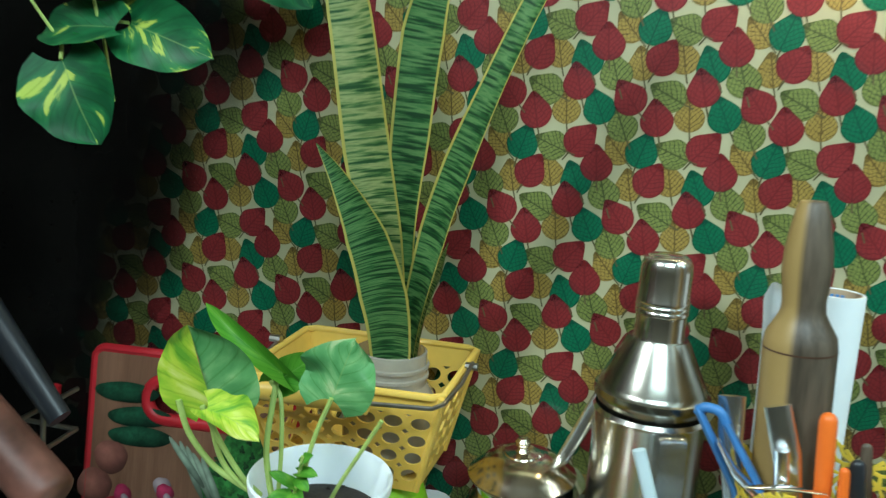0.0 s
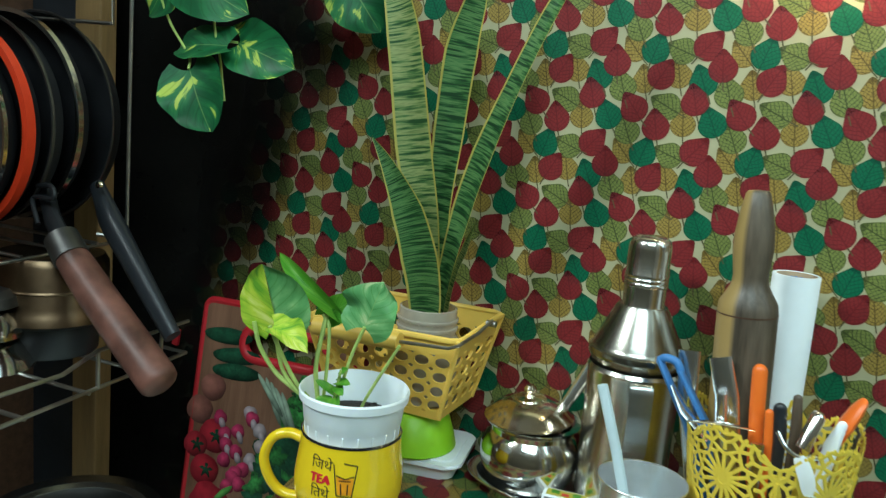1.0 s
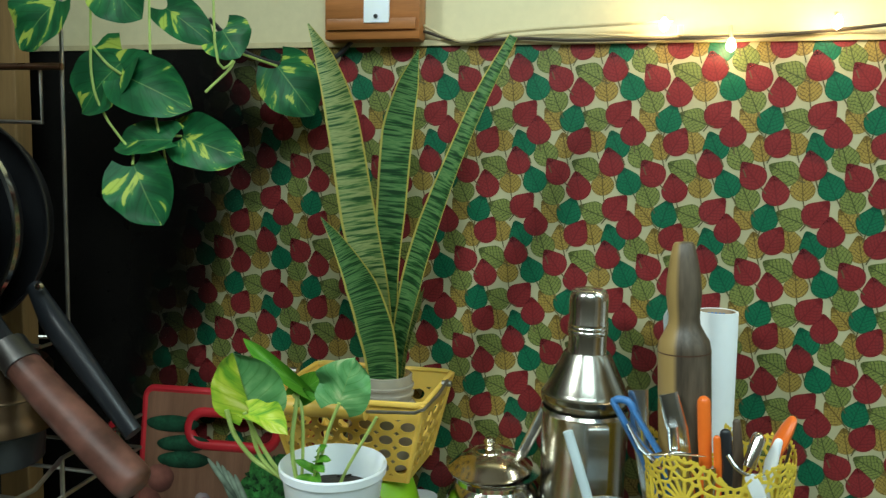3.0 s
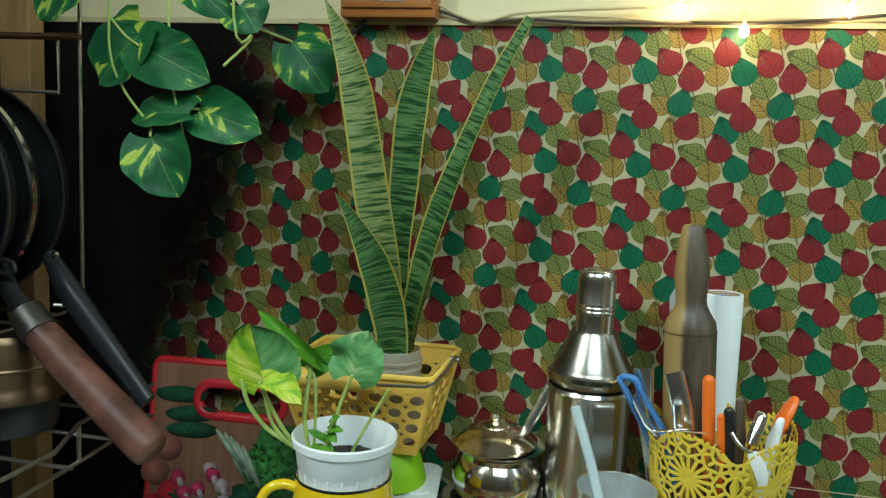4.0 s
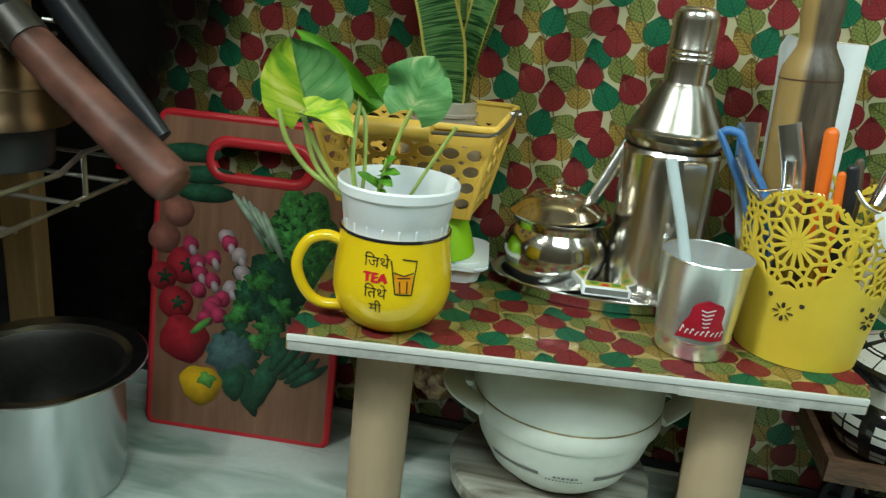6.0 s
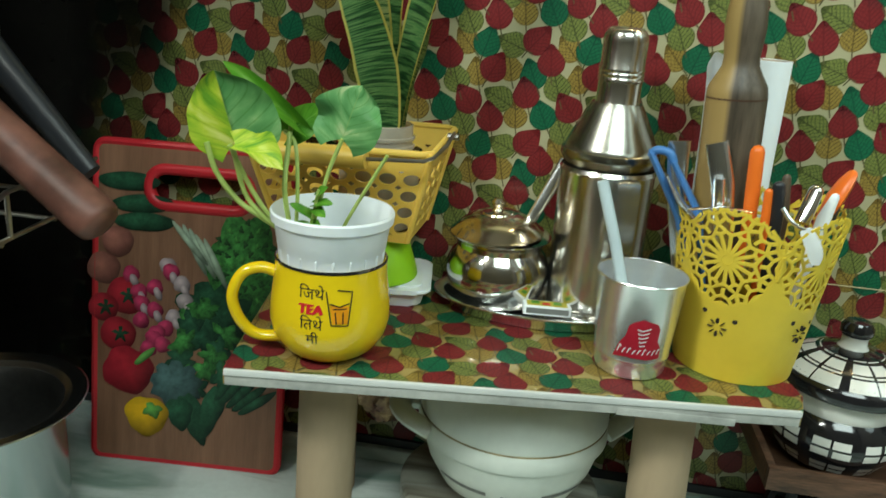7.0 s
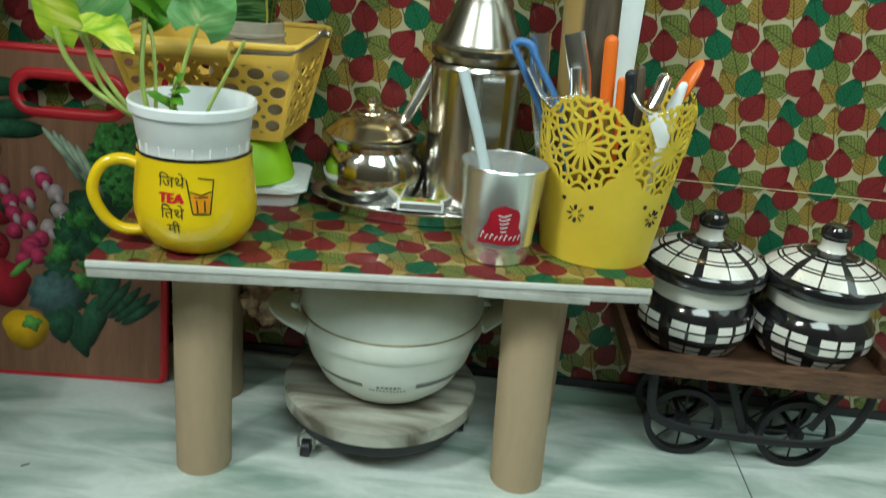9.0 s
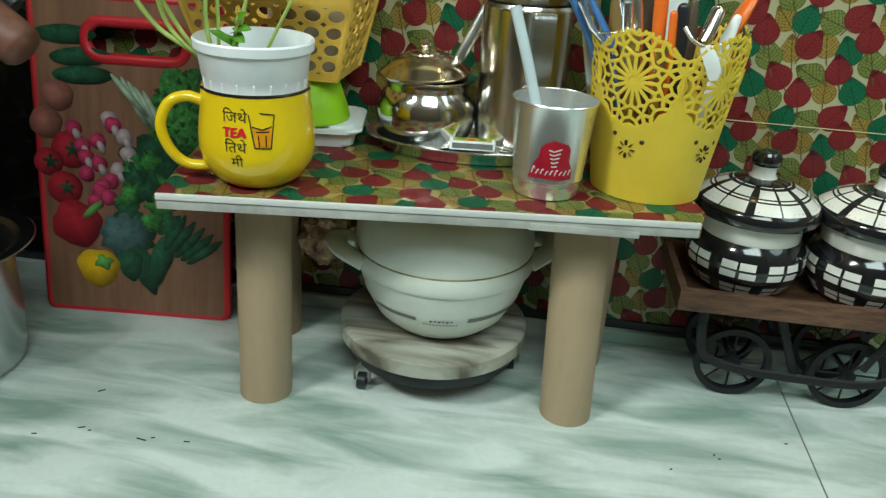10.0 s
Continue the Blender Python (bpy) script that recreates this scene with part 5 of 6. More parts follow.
def wheel(x, y):
    w = part("wheel", lathe([(0.0395, -0.005), (0.0475, -0.005), (0.0475, 0.005), (0.0395, 0.005)], 40, closed=True), IRON, cart, "black iron spoked wheel")
    w.matrix_local = pose(x, y, 0.0475, 90, 0, 0)
    part("hub", lathe([(0, -0.008), (0.009, -0.008), (0.009, 0.008), (0, 0.008)], 18), IRON, w)
    for k in range(8):
        a = math.pi * k / 4
        part("spoke", tube([(0.008 * math.cos(a), 0.008 * math.sin(a), 0), (0.040 * math.cos(a), 0.040 * math.sin(a), 0)], 0.0014, 6), IRON, w)


for x in (0.517, 0.657):
    for y in (-0.102, -0.034):
        wheel(x, y)
    part("axle", tube([(x, -0.112, 0.0475), (x, -0.032, 0.0475)], 0.003, 8), IRON, cart)
for y in (-0.122, -0.024):
    line = smooth_line([(0.466, y, 0.138), (0.467, y, 0.095), (0.478, y, 0.062), (0.520, y, 0.048), (0.600, y, 0.044), (0.668, y, 0.046), (0.705, y, 0.062), (0.722, y, 0.100), (0.724, y, 0.138)], 6)
    part("frame_bar", tube(line, 0.0062, 8, flat=0.5), IRON, cart, "curved black iron strap")
    part("brace", tube([(0.552, y + 0.008, 0.136), (0.590, y + 0.008, 0.046)], 0.0055, 8, flat=0.5), IRON, cart)
    part("brace", tube([(0.668, y + 0.008, 0.062), (0.700, y + 0.008, 0.136)], 0.0055, 8, flat=0.5), IRON, cart)

JAR_R = radius_of([(0.040, 0), (0.054, 0.008), (0.066, 0.026), (0.0695, 0.042), (0.0672, 0.058), (0.060, 0.068), (0.0565, 0.072)])
LID_R = radius_of([(0.0705, 0.111), (0.066, 0.1165), (0.052, 0.1265), (0.034, 0.1345), (0.016, 0.139)])


def spice_jar(x, y, spin):
    j = thing("spice_jar", pose(x, y, 0.1465, 0, 0, spin), "black and white checked ceramic jar with a domed lid", "jar", "jars on the cart")
    part("body", lathe([(0, 0), (0.040, 0), (0.047, 0.003), (0.054, 0.008), (0.066, 0.026), (0.0695, 0.042), (0.0672, 0.058), (0.060, 0.068), (0.0565, 0.072), (0.054, 0.072), (0, 0.06)], 64), BLACK_GLAZE, j, "black glazed belly")
    part("neck", lathe([(0.0572, 0.070), (0.0585, 0.072), (0.0582, 0.098), (0.055, 0.100), (0.05, 0.100)], 56), CERAMIC, j, "plain white neck")
    part("lid", lathe([(0.052, 0.0960), (0.064, 0.0945), (0.0705, 0.0952), (0.0724, 0.0980), (0.0724, 0.1080), (0.0705, 0.111), (0.066, 0.1165), (0.052, 0.1265), (0.034, 0.1345), (0.016, 0.139), (0, 0.140)], 64), BLACK_GLAZE, j, "domed lid with a black rim")
    part("knob_stem", lathe([(0.0165, 0.1385), (0.0135, 0.143), (0.0135, 0.150), (0.0155, 0.154)], 32), CERAMIC, j)
    part("knob", lathe([(0.0150, 0.153), (0.0172, 0.156), (0.0172, 0.163), (0.013, 0.169), (0, 0.1705)], 32), BLACK_GLAZE, j, "rounded black knob")
    for g in range(8):
        for c in range(2):
            u = 2 * math.pi * (g + 0.40 * c) / 8
            for z0, z1 in ((0.0105, 0.0160), (0.0178, 0.0240), (0.0340, 0.0425), (0.0450, 0.0540)):
                wob = random.uniform(-0.012, 0.012)
                band_patch(j, "check", u + wob, u + 0.262 + wob, z0, z1, JAR_R, CERAMIC, 3)
    for g in range(12):
        u = math.pi * (g // 2) / 3 + (0.06 if g % 2 == 0 else 0.525)
        band_patch(j, "check", u, u + 0.435, 0.1138, 0.1236, LID_R, CERAMIC, 5)
        band_patch(j, "check", u + 0.02, u + 0.415, 0.1250, 0.1352, LID_R, CERAMIC, 5)
    return j


spice_jar(0.507, -0.078, 10)
spice_jar(0.648, -0.080, 33)

# chopping board with printed vegetables, leaning on the wall
BOARD_TURN = math.degrees(math.atan2(0.062, 0.414))
board = thing("chopping_board", pose(-0.281, -0.088, 0.001, -BOARD_TURN, 0, 4.5), "red edged chopping board printed with vegetables leaning on the wall", "chopping board")
BW, BH = 0.124, 0.420
out = [(x, z) for x, z in rounded(0, BH / 2, BW, BH / 2, 0.012)]
hole = [(x, z) for x, z in rounded(0.010, 0.368, 0.066, 0.0235, 0.022)]
PLANK = mat("board_wood_print", (0.25, 0.120, 0.072), 0.4, vary=0.25, scale=7, fine=60, bump=0.05, stretch=(8, 8, 0.6), coat=0.2)
bm = bmesh.new()
for y in (0.0, 0.008):
    rings = [[bm.verts.new((x, y, z)) for x, z in ring] for ring in (out, hole)]
    es = [bm.edges.new((r[k], r[(k + 1) % len(r)])) for r in rings for k in range(len(r))]
    bmesh.ops.triangle_fill(bm, edges=es, use_beauty=True)
part("panel", bm, PLANK, board, "wood-look panel", smooth=False)
part("edge", tube([(x, 0.004, z) for x, z in out], 0.0056, 8, closed=True), RED, board, "red plastic edging")
part("grip_edge", tube([(x, 0.004, z) for x, z in hole], 0.0078, 10, closed=True), RED, board, "red edging round the grip hole")
VEG = {
    "green": mat("printed_dark_green", (0.017, 0.080, 0.040), 0.4, vary=0.5, scale=60, fine=240, bump=0.02),
    "leek": mat("printed_pale_green", (0.351, 0.446, 0.338), 0.4, vary=0.3, scale=60, bump=0.02),
    "onion": mat("printed_onion", (0.36, 0.13, 0.10), 0.4, vary=0.25, scale=50, bump=0.02),
    "tomato": mat("printed_tomato", (0.44, 0.020, 0.036), 0.4, vary=0.25, scale=50, bump=0.02),
    "radish": mat("printed_radish", (0.54, 0.041, 0.121), 0.4, vary=0.4, scale=60, bump=0.02),
    "white": mat("printed_white", (0.44, 0.34, 0.36), 0.4, vary=0.15, scale=60, bump=0.02),
    "pepper": mat("printed_yellow_pepper", (0.8, 0.446, 0.014), 0.4, vary=0.2, scale=40, bump=0.02),
    "blue": mat("printed_grey_green", (0.068, 0.135, 0.135), 0.4, vary=0.4, scale=80, fine=260, bump=0.02),
    "parsley": mat("printed_herb_green", (0.041, 0.189, 0.041), 0.4, vary=0.7, scale=90, fine=260, bump=0.02, tone=(0.006, 0.03, 0.010)),
    "fresh": mat("printed_stalk_green", (0.135, 0.405, 0.081), 0.4, vary=0.2, scale=60, bump=0.02),
}
VEG["parsley_dark"] = mat("printed_herb_shadow", (0.016, 0.068, 0.019), 0.4, vary=0.4, scale=80, bump=0.02)
VEG["fresh_dark"] = mat("printed_herb_light", (0.068, 0.257, 0.054), 0.4, vary=0.4, scale=80, bump=0.02)


def rounded_print(m):
    """Photographic print of a round thing: bright towards the upper left of the shape, deep at its outline."""
    nt, b = m.node_tree, m.node_tree.nodes["Principled BSDF"]
    old = b.inputs["Base Color"].links[0].from_socket
    uv, gap, rng, mix = (nt.nodes.new("ShaderNode" + k) for k in ("UVMap", "VectorMath", "MapRange", "Mix"))
    gap.operation = "DISTANCE"
    gap.inputs[1].default_value = (-0.28, 0.32, 0)
    nt.links.new(uv.outputs[0], gap.inputs[0])
    rng.inputs["From Min"].default_value, rng.inputs["From Max"].default_value = 0.15, 1.30
    rng.inputs["To Min"].default_value, rng.inputs["To Max"].default_value = 1.25, 0.28
    nt.links.new(gap.outputs["Value"], rng.inputs[0])
    mix.data_type, mix.blend_type = "RGBA", "MULTIPLY"
    mix.inputs["Factor"].default_value = 1.0
    nt.links.new(old, mix.inputs["A"])
    nt.links.new(rng.outputs[0], mix.inputs["B"])
    nt.links.new(mix.outputs["Result"], b.inputs["Base Color"])


for m in VEG.values():
    rounded_print(m)
veg_layer = 0


def printed(kind, cx, cz, rx, rz, wob=0.10, lobes=5, turn=0.0, seed=0.0, name="printed_vegetable"):
    """A flat printed shape on the front of the board, with its own round coordinates for the print."""
    global veg_layer
    veg_layer += 1
    bm = bmesh.new()
    y = -0.0006 - 0.000012 * veg_layer
    ring = []
    for k in range(36):
        a = 2 * math.pi * k / 36
        r = 1 + wob * math.sin(lobes * a + seed) + 0.4 * wob * math.sin((2 * lobes + 1) * a + 2 * seed)
        px, pz = rx * r * math.cos(a), rz * r * math.sin(a)
        ring.append(bm.verts.new((cx + px * math.cos(turn) - pz * math.sin(turn), y, cz + px * math.sin(turn) + pz * math.cos(turn))))
    uv = bm.loops.layers.uv.new("UVMap")
    hub = bm.verts.new((cx, y, cz))
    for k in range(36):
        f = bm.faces.new((hub, ring[k], ring[(k + 1) % 36]))
        for loop, q in zip(f.loops, (None, k, k + 1)):
            a = turn + math.pi * (q or 0) / 18
            loop[uv].uv = (0, 0) if q is None else (math.cos(a), math.sin(a))
    part(name, bm, VEG[kind], board, smooth=False)


printed("parsley", 0.072, 0.262, 0.050, 0.080, 0.08, 7)
for k in range(60):
    a, q = k * 2.39996, math.sqrt(k / 60)
    printed("parsley_dark" if k % 3 else "fresh_dark", 0.072 + 0.047 * q * math.cos(a), 0.262 + 0.076 * q * math.sin(a), 0.0042, 0.0028, 0.3, 3, a, k)
printed("green", 0.030, 0.205, 0.052, 0.045, 0.15, 9, 0.3)
for cx, cz, t in ((-0.080, 0.372, 0.0), (-0.062, 0.345, 0.05), (-0.060, 0.322, 0.02)):
    printed("green", cx, cz, 0.040, 0.012, 0.03, 2, t)
for k, (cx, cz, t) in enumerate(((0.006, 0.292, -1.1), (0.016, 0.288, -1.05), (0.026, 0.282, -1.0), (0.000, 0.300, -0.85), (0.034, 0.276, -1.1))):
    printed("leek", cx, cz, 0.036, 0.0045, 0.02, 2, t)
printed("onion", -0.094, 0.294, 0.021, 0.020, 0.03, 3)
printed("onion", -0.112, 0.258, 0.022, 0.021, 0.03, 4)
for cx, cz, r in ((-0.082, 0.224, 0.026), (-0.112, 0.206, 0.020), (-0.092, 0.172, 0.024)):
    printed("tomato", cx, cz, r, r * 0.95, 0.02, 4)
    printed("green", cx + 0.003, cz, 0.008, 0.008, 0.45, 5)
for k in range(16):
    cx, cz = -0.040 + 0.024 * math.sin(k * 2.4) - 0.012 * (k % 3), 0.268 - 0.0075 * k
    printed("radish" if k % 3 or k > 9 else "white", cx + 0.012, cz, 0.011, 0.011, 0.06, 3, seed=k)
    if k < 10:
        printed("white", cx + 0.016, cz - 0.008, 0.005, 0.009, 0.05, 2, 0.4, k)
for k in range(14):
    printed("green" if k % 2 else "parsley", 0.012 + 0.030 * math.sin(k * 1.9) + 0.01, 0.215 - 0.008 * k, 0.020, 0.014, 0.28, 5, k * 0.7, k)
printed("blue", -0.014, 0.112, 0.034, 0.030, 0.12, 9)
printed("tomato", -0.078, 0.124, 0.034, 0.032, 0.06, 4)
printed("fresh", -0.056, 0.145, 0.018, 0.005, 0.1, 2, 0.7)
printed("green", 0.010, 0.068, 0.016, 0.036, 0.12, 3, 0.4)
printed("green", 0.034, 0.078, 0.014, 0.040, 0.12, 3, -0.3)
printed("green", -0.008, 0.072, 0.018, 0.022, 0.12, 3, 0.2)
for k in range(5):
    printed("green", 0.055 + 0.010 * k, 0.120 - 0.006 * k, 0.006, 0.030, 0.1, 2, -0.5 - 0.1 * k)
printed("pepper", -0.052, 0.064, 0.029, 0.027, 0.07, 3)
printed("fresh", -0.044, 0.072, 0.012, 0.010, 0.2, 4)

# ---- the dish rack in the dark corner ----
rack = thing("dish_rack", pose(0, 0, 0), "dull steel wire dish rack hung in the dark corner", "rack")
RACK_WIRES = (
    ((-0.401, -0.200, 1.25), (-0.406, -0.198, 0.515)),
    ((-0.670, -0.200, 1.25), (-0.670, -0.198, 0.515)),
    ((-0.406, -0.198, 0.530), (-0.398, -0.220, 0.530), (-0.420, -0.232, 0.532)),
    ((-0.680, -0.200, 0.790), (-0.432, -0.200, 0.786), (-0.433, -0.200, 0.850)),
    ((-0.680, -0.230, 0.520), (-0.420, -0.230, 0.520)),
    ((-0.680, -0.270, 0.515), (-0.430, -0.270, 0.515)),
    ((-0.680, -0.320, 0.512), (-0.440, -0.320, 0.512)),
    ((-0.680, -0.360, 0.510), (-0.450, -0.360, 0.510)),
    ((-0.430, -0.200, 0.516), (-0.440, -0.370, 0.508)),
    ((-0.320, -0.180, 0.430), (-0.312, -0.330, 0.430), (-0.285, -0.400, 0.428), (-0.300, -0.560, 0.420)),
    ((-0.322, -0.180, 0.388), (-0.312, -0.330, 0.388), (-0.310, -0.560, 0.380)),
    ((-0.312, -0.330, 0.431), (-0.312, -0.330, 0.387)),
    ((-0.316, -0.230, 0.431), (-0.318, -0.230, 0.387)),
    ((-0.680, -0.180, 0.388), (-0.322, -0.180, 0.388)),
    ((-0.680, -0.260, 0.386), (-0.316, -0.260, 0.386)),
    ((-0.680, -0.340, 0.384), (-0.313, -0.340, 0.384)),
    ((-0.680, -0.420, 0.382), (-0.312, -0.420, 0.382)),
)
COPPER = mat("brown_coated_rod", (0.30, 0.19, 0.12), 0.3, 1.0, vary=0.25, scale=30, bump=0.05)
part("cross_rod", tube([(-0.680, -0.206, 0.852), (-0.398, -0.206, 0.851)], 0.0042, 10), COPPER, rack, "brown coated metal rod")
for points in RACK_WIRES:
    part("wire", tube(points, 0.0024, 8), WIRE, rack)
structure("trim_corner", box(0.048, 0.03, 1.9, 0.003, at=(-0.582, -0.085, -0.02)), WOOD_FRAME, "varnished wooden post in the dark corner")
structure("cabinet_side", box(0.09, 0.06, 1.9, at=(-0.655, -0.06, -0.02)), BLACK, "dark panel beside the wooden post")


def pan(y, r, rim_mat, rim_r, label, cx=-0.557, cz=0.665, depth=0.03):
    p = thing("frying_pan", pose(cx, y, cz, 90, 0, 0), label, "pan", "pans on the rack")
    part("body", lathe([(0, -depth), (r * 0.8, -depth), (r * 0.93, -depth * 0.7), (r, 0.0), (r - 0.003, 0.0), (r * 0.91, -depth * 0.62), (r * 0.78, -depth + 0.003), (0, -depth + 0.003)], 72), NONSTICK, p, "black non-stick pan body")
    part("rim", lathe([(r - rim_r, -rim_r), (r + rim_r * 0.5, -rim_r), (r + rim_r * 0.5, rim_r), (r - rim_r, rim_r)], 72, closed=True), rim_mat, p)
    return p


p = pan(-0.205, 0.133, STEEL_DARK, 0.0012, "black frying pan with a black plastic handle on the rack")
part("handle", tube([(0.118, -0.075, 0.010), (0.150, -0.112, 0.020), (0.165, -0.124, 0.025), (0.275, -0.232, 0.045)], [0.010, 0.016, 0.0165, 0.0115], 14, flat=0.75), BLACK, p, "long black plastic handle")
part("rivet", lathe([(0, 0), (0.005, 0), (0.004, 0.004), (0, 0.005)], 14), STEEL, p).location = (0.142, -0.072, 0.028)
p = pan(-0.250, 0.128, STEEL, 0.0036, "heavy black griddle pan with a steel rim and wooden handle")
part("tang", tube([(0.095, -0.080, 0.020), (0.130, -0.110, 0.040), (0.168, -0.132, 0.056)], [0.012, 0.013, 0.012], 10, flat=0.6), IRON, p)
part("hook", tube(smooth_line([(0.100, -0.075, 0.035), (0.135, -0.072, 0.045), (0.140, -0.085, 0.048), (0.105, -0.088, 0.045), (0.125, -0.115, 0.055)], 4), 0.0028, 8), IRON, p)
part("ferrule", tube([(0.160, -0.126, 0.054), (0.184, -0.146, 0.060)], [0.019, 0.020], 16), STEEL_DARK, p, "dented grey metal ferrule")
part("handle", tube(smooth_line([(0.180, -0.143, 0.059), (0.230, -0.180, 0.067), (0.290, -0.222, 0.076), (0.326, -0.246, 0.082), (0.338, -0.254, 0.084)], 4), [0.0180, 0.0191, 0.0196, 0.0200, 0.0202, 0.0203, 0.0205, 0.0207, 0.0209, 0.0209, 0.0210, 0.0211, 0.0211, 0.0207, 0.0200, 0.0180, 0.0126], 18), WOOD_HANDLE, p, "thick worn red-brown wooden handle")
pan(-0.285, 0.126, STEEL_DARK, 0.0018, "thin black pan with a dull steel rim", cz=0.660)
pan(-0.312, 0.121, RED_ORANGE, 0.0055, "black pan with a bright orange rim", cz=0.652)
pan(-0.335, 0.112, STEEL, 0.0024, "small black pan with a steel rim", cz=0.648)

vessel = thing("brass_pot", pose(-0.458, -0.265, 0.415, 0, 0, 0), "tarnished brass pot upside down in the rack", "pot")
BRASS = mat("tarnished_brass", (0.13, 0.085, 0.05), 0.32, 1.0, vary=0.3, scale=14, bump=0.1)
part("neck", lathe([(0, -0.027), (0.052, -0.027), (0.054, -0.024), (0.056, 0.010), (0.066, 0.019), (0, 0.019)], 48), NONSTICK, vessel, "blackened neck under the brass shoulder")
part("foot_ring", lathe([(0.066, 0.054), (0.0672, 0.056), (0.066, 0.058)], 48, closed=True), BRASS, vessel, "raised ring round the pot")
part("body", lathe([(0.071, 0.018), (0.073, 0.018), (0.070, 0.030), (0.0655, 0.038), (0.0655, 0.085), (0.060, 0.094), (0, 0.096), (0, 0.093), (0.058, 0.091), (0.063, 0.084), (0.063, 0.036)], 56), BRASS, vessel)
bowls = thing("steel_bowls", pose(-0.478, -0.345, 0.384), "stack of steel bowls upside down in the rack", "bowl")
part("bowl", lathe([(0.058, 0.0), (0.060, 0.001), (0.055, 0.012), (0.042, 0.030), (0.034, 0.034), (0, 0.036)], 48), STEEL, bowls)
part("bowl", lathe([(0.046, 0.036), (0.048, 0.037), (0.046, 0.052), (0.036, 0.066), (0, 0.070)], 48), STEEL, bowls)
part("bowl", lathe([(0.044, 0.072), (0.045, 0.073), (0.043, 0.084), (0.034, 0.092), (0, 0.094)], 48), STEEL_DARK, bowls)

big = thing("cooking_pot", pose(-0.438, -0.250, 0.0), "large steel cooking pot with a darkened inside on the worktop", "pot")
part("body", lathe([(0, 0), (0.070, 0), (0.080, 0.005), (0.0845, 0.016), (0.0865, 0.040), (0.0865, 0.146), (0.090, 0.156), (0.0975, 0.160), (0.0965, 0.161), (0.0885, 0.157), (0.0850, 0.146), (0.0850, 0.040), (0.078, 0.008), (0, 0.004)], 72), STEEL_POT, big)
part("rim", lathe([(0.096, 0.1595), (0.1125, 0.1620), (0.1135, 0.1630), (0.1120, 0.1640), (0.096, 0.1612)], 72, closed=True), STEEL_POT, big, "flared steel rim")
part("inside", lathe([(0.0880, 0.1565), (0.0846, 0.146), (0.0844, 0.06), (0.078, 0.052), (0, 0.051)], 64), STEEL_DARK, big, "dark stained inside")
clip_ = thing("clothes_peg", pose(-0.487, -0.012, 0.325, 0, 8, 0), "small red plastic peg on the wall", "peg")
part("body", box(0.010, 0.006, 0.026, 0.001), RED, clip_)

# ---- above the wallpaper ----
board_sw = thing("switch_board", pose(-0.076, 0.0, 0.905), "varnished wooden switch board with a white socket", "switch board")
part("backing", box(0.128, 0.034, 0.11, 0.003, at=(0, -0.014, 0)), SWITCH_WOOD, board_sw)
part("front_frame", box(0.120, 0.004, 0.014, 0.001, at=(0, -0.033, 0.012)), SWITCH_WOOD, board_sw)
s = part("socket", box(0.034, 0.006, 0.05, 0.002, at=(0.008, -0.034, 0.020)), WHITE, board_sw, "white plastic socket")
part("socket_hole", lathe([(0, 0), (0.0028, 0), (0.0028, 0.0008), (0, 0.0008)], 12), BLACK, s).matrix_local = pose(0.008, -0.0376, 0.028, 90, 0, 0)
WIRES_UP = (
    (((-0.012, -0.008, 0.925), (0.020, -0.010, 0.910), (0.050, -0.012, 0.904), (0.110, -0.010, 0.916), (0.30, -0.008, 0.925)), 0.0022, CABLE_WHITE),
    (((-0.012, -0.008, 0.918), (0.040, -0.010, 0.904), (0.110, -0.010, 0.907), (0.180, -0.010, 0.9035), (0.30, -0.010, 0.904), (0.420, -0.010, 0.906), (0.60, -0.008, 0.922)), 0.0022, CABLE),
    (((0.045, -0.009, 0.906), (0.160, -0.007, 0.912), (0.290, -0.007, 0.907), (0.420, -0.007, 0.910), (0.70, -0.007, 0.908)), 0.0018, CABLE_WHITE),
    (((-0.290, -0.06, 0.93), (-0.266, -0.02, 0.897), (-0.225, -0.012, 0.880), (-0.168, -0.010, 0.874), (-0.130, -0.010, 0.888), (-0.110, -0.010, 0.906)), 0.0032, BLACK),
)
for points, r, m in WIRES_UP:
    c = thing("cable", pose(0, 0, 0), "thin cable running along the wall above the wallpaper", "cable")
    part("cord", tube(smooth_line(points, 8), r, 6), m, c)
GLOW = bpy.data.materials.new("warm_bulb")
GLOW.use_nodes = True
GLOW.node_tree.nodes["Principled BSDF"].inputs["Emission Color"].default_value = (1.0, 0.72, 0.34, 1)
GLOW.node_tree.nodes["Principled BSDF"].inputs["Emission Strength"].default_value = 60
for x, z, drop in ((0.289, 0.918, 0.004), (0.366, 0.893, 0.016), (0.480, 0.917, 0.004), (0.60, 0.905, 0.006)):
    f = thing("fairy_light", pose(x, -0.022, z), "lit warm fairy light bulb on a wire above the wallpaper", "light", "fairy lights")
    part("bulb", lathe([(0, -0.008), (0.0045, -0.005), (0.0058, 0.0), (0.004, 0.005), (0.002, 0.008), (0, 0.008)], 18), GLOW, f, "glowing warm bulb")
    part("holder", tube([(0, 0, 0.008), (0, 0.010, 0.008 + drop)], 0.0022, 8), CABLE_WHITE, f)
    l = bpy.data.lights.new("fairy_glow", "POINT")
    l.energy, l.color, l.shadow_soft_size = 0.16, (1.0, 0.72, 0.36), 0.008
    new("fairy_glow", l).location = (x, -0.034, z)
g = thing("fairy_light", pose(0.308, -0.016, 0.906), "unlit fairy light clip on the wire", "light", "fairy lights")
part("clip", box(0.007, 0.006, 0.012, 0.001), CABLE_WHITE, g)

# ---- prints ----


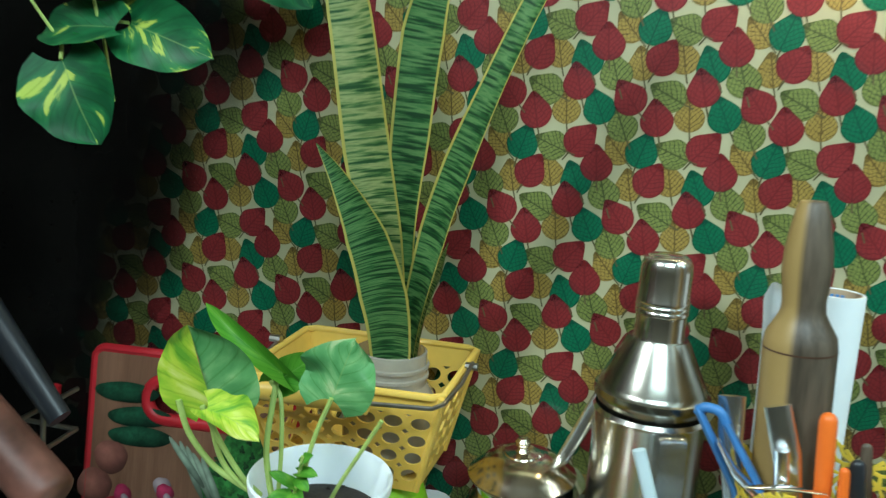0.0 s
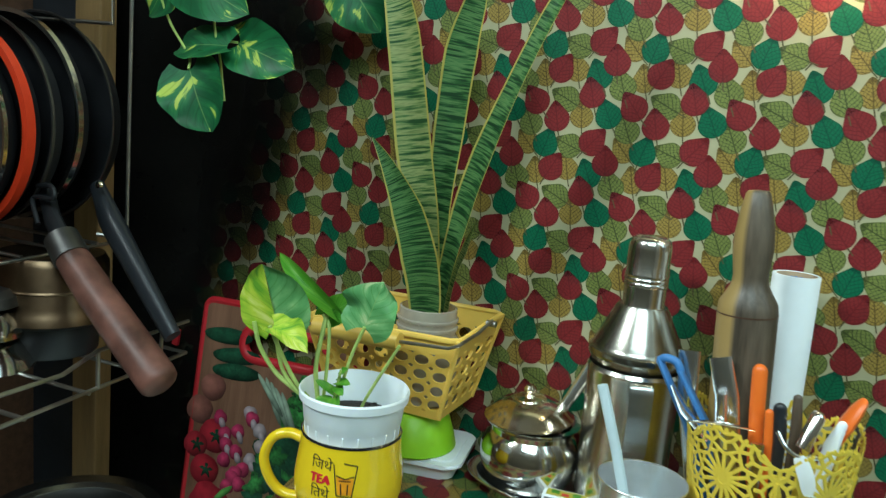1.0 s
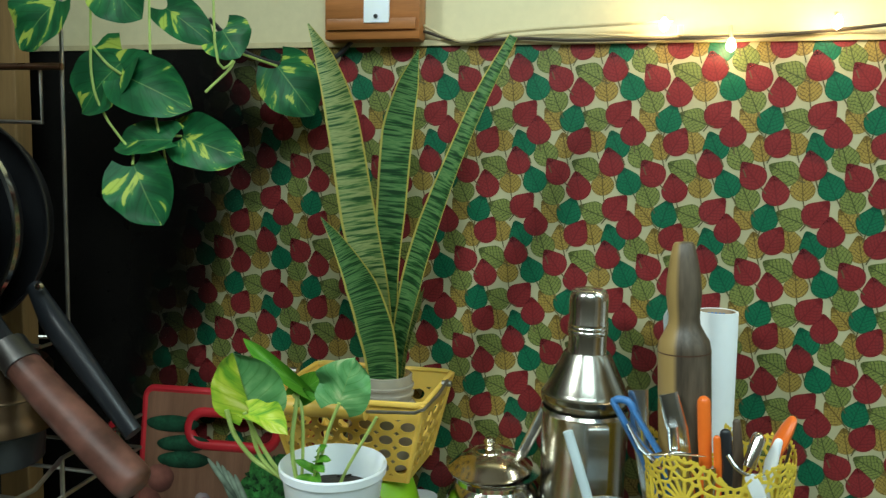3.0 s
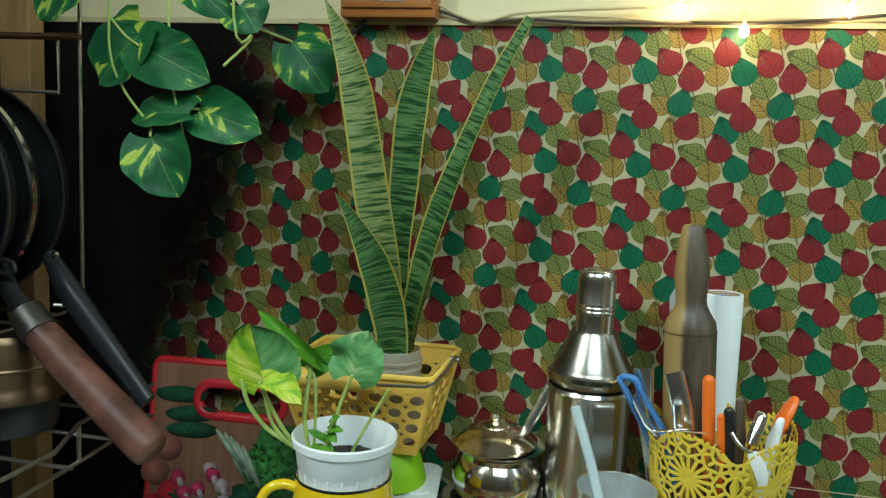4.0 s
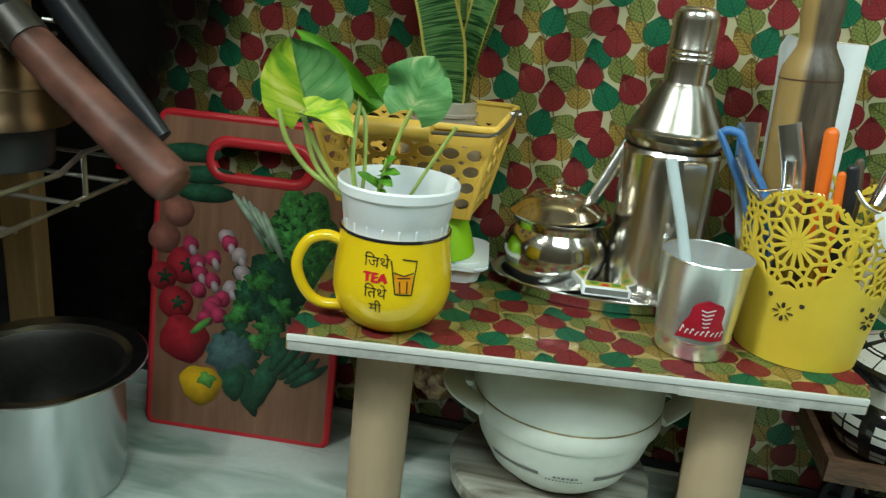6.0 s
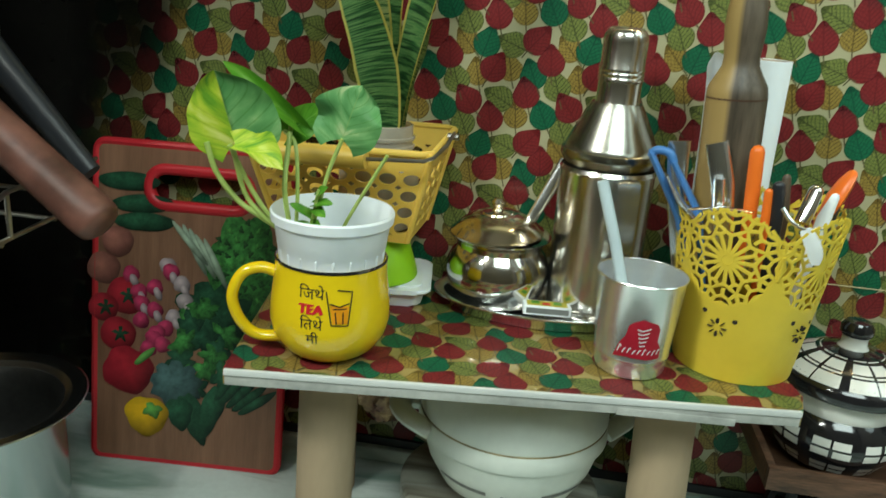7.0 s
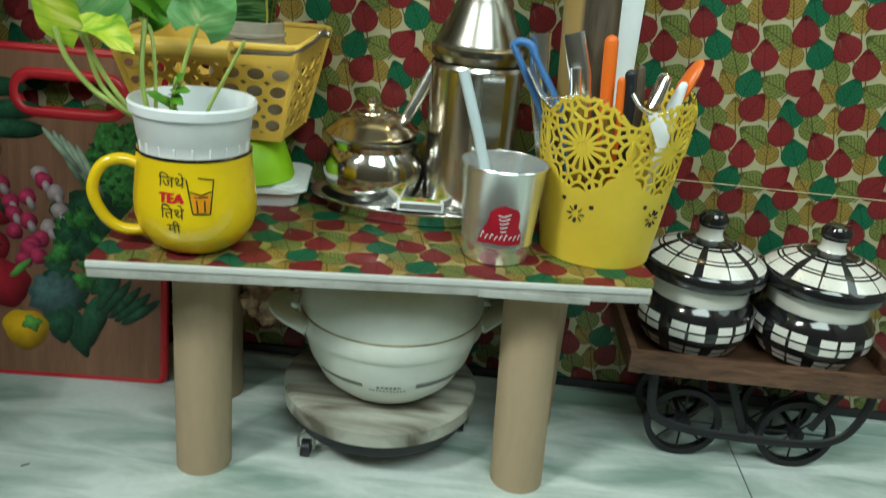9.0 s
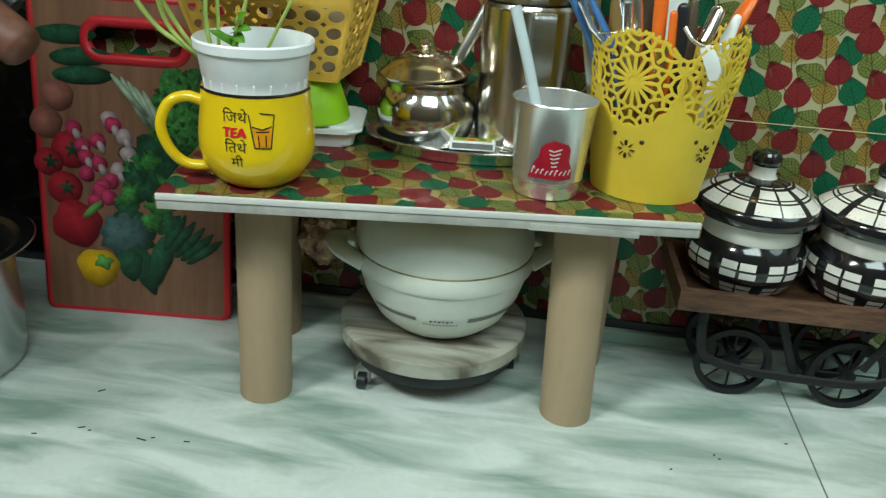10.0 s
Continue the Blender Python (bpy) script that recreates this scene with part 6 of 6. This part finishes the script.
def lettering(text, size):
    """Letters as a flat mesh, centred, in the plane x, y."""
    cu = bpy.data.curves.new("letters", "FONT")
    cu.body, cu.size, cu.align_x, cu.align_y, cu.resolution_u = text, size, "CENTER", "CENTER", 3
    ob = bpy.data.objects.new("letters", cu)
    scene.collection.objects.link(ob)
    bpy.context.view_layer.update()
    me = bpy.data.meshes.new_from_object(ob.evaluated_get(bpy.context.evaluated_depsgraph_get()))
    bm = bmesh.new()
    bm.from_mesh(me)
    bpy.data.meshes.remove(me)
    bpy.data.objects.remove(ob)
    bpy.data.curves.remove(cu)
    return bm


def wrap(bm, radius, u0, z0, off=0.0006):
    """Bends a flat mesh round an upright turned body: x goes round, y goes up."""
    for k in range(-9, 10):
        for no in ((1, 0, 0), (0, 1, 0)):
            bmesh.ops.bisect_plane(bm, geom=bm.verts[:] + bm.edges[:] + bm.faces[:], plane_co=Vector(no) * 0.0031 * k, plane_no=no)
    bmesh.ops.triangulate(bm, faces=bm.faces[:])
    for v in bm.verts:
        z = z0 + v.co.y
        r = radius(z) + off
        u = u0 + v.co.x / radius(z)
        v.co = Vector((r * math.cos(u), r * math.sin(u), z))
    return bm


MUG_R = radius_of([(r, z) for r, z in MUG_PROFILE[1:10]])
MU = math.atan2(-0.045, 0.011)
part("slogan", wrap(lettering("\u093f\u091c\u0925\u0947", 0.0145), MUG_R, MU - 0.28, 0.0775), INK_BLACK, mug, "black printed word")
for dx in (-0.0010, -0.0004, 0.0004, 0.0010):
    bm = lettering("TEA", 0.0125)
    bmesh.ops.translate(bm, vec=(dx, 0.5 * dx, 0), verts=bm.verts)
    part("slogan", wrap(bm, MUG_R, MU - 0.28, 0.063, 0.0006 + abs(dx) * 0.2), INK_RED, mug, "bold red printed word")
part("slogan", wrap(lettering("\u093f\u0924\u0925\u0947", 0.0145), MUG_R, MU - 0.26, 0.0490), INK_BLACK, mug, "black printed word")
part("slogan", wrap(lettering("\u092e\u0940", 0.0135), MUG_R, MU - 0.24, 0.0345), INK_BLACK, mug, "black printed word")


def flat_shape(points):
    bm = bmesh.new()
    bm.faces.new([bm.verts.new((x, y, 0)) for x, y in points])
    return bm


def flat_line(points, w):
    bm = bmesh.new()
    for (x0, y0), (x1, y1) in zip(points, points[1:]):
        d = Vector((y0 - y1, x1 - x0)).normalized() * w / 2
        bm.faces.new([bm.verts.new((x, y, 0)) for x, y in ((x0 - d.x, y0 - d.y), (x1 - d.x, y1 - d.y), (x1 + d.x, y1 + d.y), (x0 + d.x, y0 + d.y))])
    return bm


GU, GZ = MU + 0.19, 0.064
part("glass_print", wrap(flat_shape([(-0.0085, 0.004), (0.0085, 0.003), (0.0072, -0.013), (-0.0062, -0.013)]), MUG_R, GU, GZ), TEA, mug, "printed orange tea")
for line in (((-0.012, 0.017), (-0.0075, -0.014), (0.0075, -0.015), (0.0115, 0.0165), (-0.002, 0.0185)), ((-0.009, 0.006), (0.0, 0.003), (0.009, 0.006)), ((-0.004, -0.002), (-0.003, -0.013)), ((0.003, -0.002), (0.003, -0.013)), ((-0.006, 0.001), (0.006, 0.001))):
    part("glass_print", wrap(flat_line(line, 0.0012), MUG_R, GU, GZ, 0.0009), INK_BLACK, mug, "printed outline of a tea glass")

TUMB_R = radius_of([(0.0345, 0.004), (0.0366, 0.022), (0.0425, 0.098)])
TU = math.atan2(-0.038, 0.002)
BADGE = mat("dark_red_print", (0.42, 0.012, 0.03), 0.35, vary=0.15, scale=60, bump=0.02)
part("badge", wrap(flat_shape([(-0.023, -0.021), (-0.010, -0.0195), (0.010, -0.021), (0.022, -0.020), (0.022, -0.010), (0.0175, -0.001), (0.0180, 0.011), (0.0150, 0.0165), (0.008, 0.0185), (0.001, 0.021), (-0.008, 0.017), (-0.0120, 0.013), (-0.0135, 0.003), (-0.0185, -0.006)]), TUMB_R, TU, 0.045), BADGE, tumbler, "dark red printed badge")
for k in range(5):
    part("badge_mark", wrap(flat_line([(-0.004 + 0.0010 * k, 0.011 - 0.0042 * k), (0.001, 0.0095 - 0.004 * k), (0.0085 - 0.0008 * k, 0.0125 - 0.0045 * k)], 0.0014), TUMB_R, TU, 0.045, 0.0011), TAPE, tumbler)
for k in range(9):
    h = 0.0080 if k == 0 else 0.0035 + 0.0012 * (k % 3)
    part("badge_mark", wrap(flat_line([(-0.019 + 0.0046 * k, -0.0150 - 0.0006 * (k % 2)), (-0.0172 + 0.0046 * k, -0.0150 + h), (-0.0160 + 0.0046 * k, -0.0125 + 0.3 * h)], 0.0012), TUMB_R, TU, 0.045, 0.0011), TAPE, tumbler)

for k, (x0, x1, y, d, m) in enumerate(((-0.022, 0.022, 0.0, 0.019, LABEL_YELLOW), (-0.017, -0.008, 0.002, 0.010, LEAF), (-0.005, 0.003, -0.003, 0.008, INK_RED), (0.007, 0.016, 0.001, 0.010, LEAF))):
    part("label", box(x1 - x0, d, 0.0003, at=((x0 + x1) / 2, y, 0.0101 + 0.0003 * (k > 0))), m, match, smooth=False)
part("striker", box(0.046, 0.0003, 0.006, at=(0, -0.0127, 0.002)), INK_GREY, match, "grey striking strip", smooth=False)
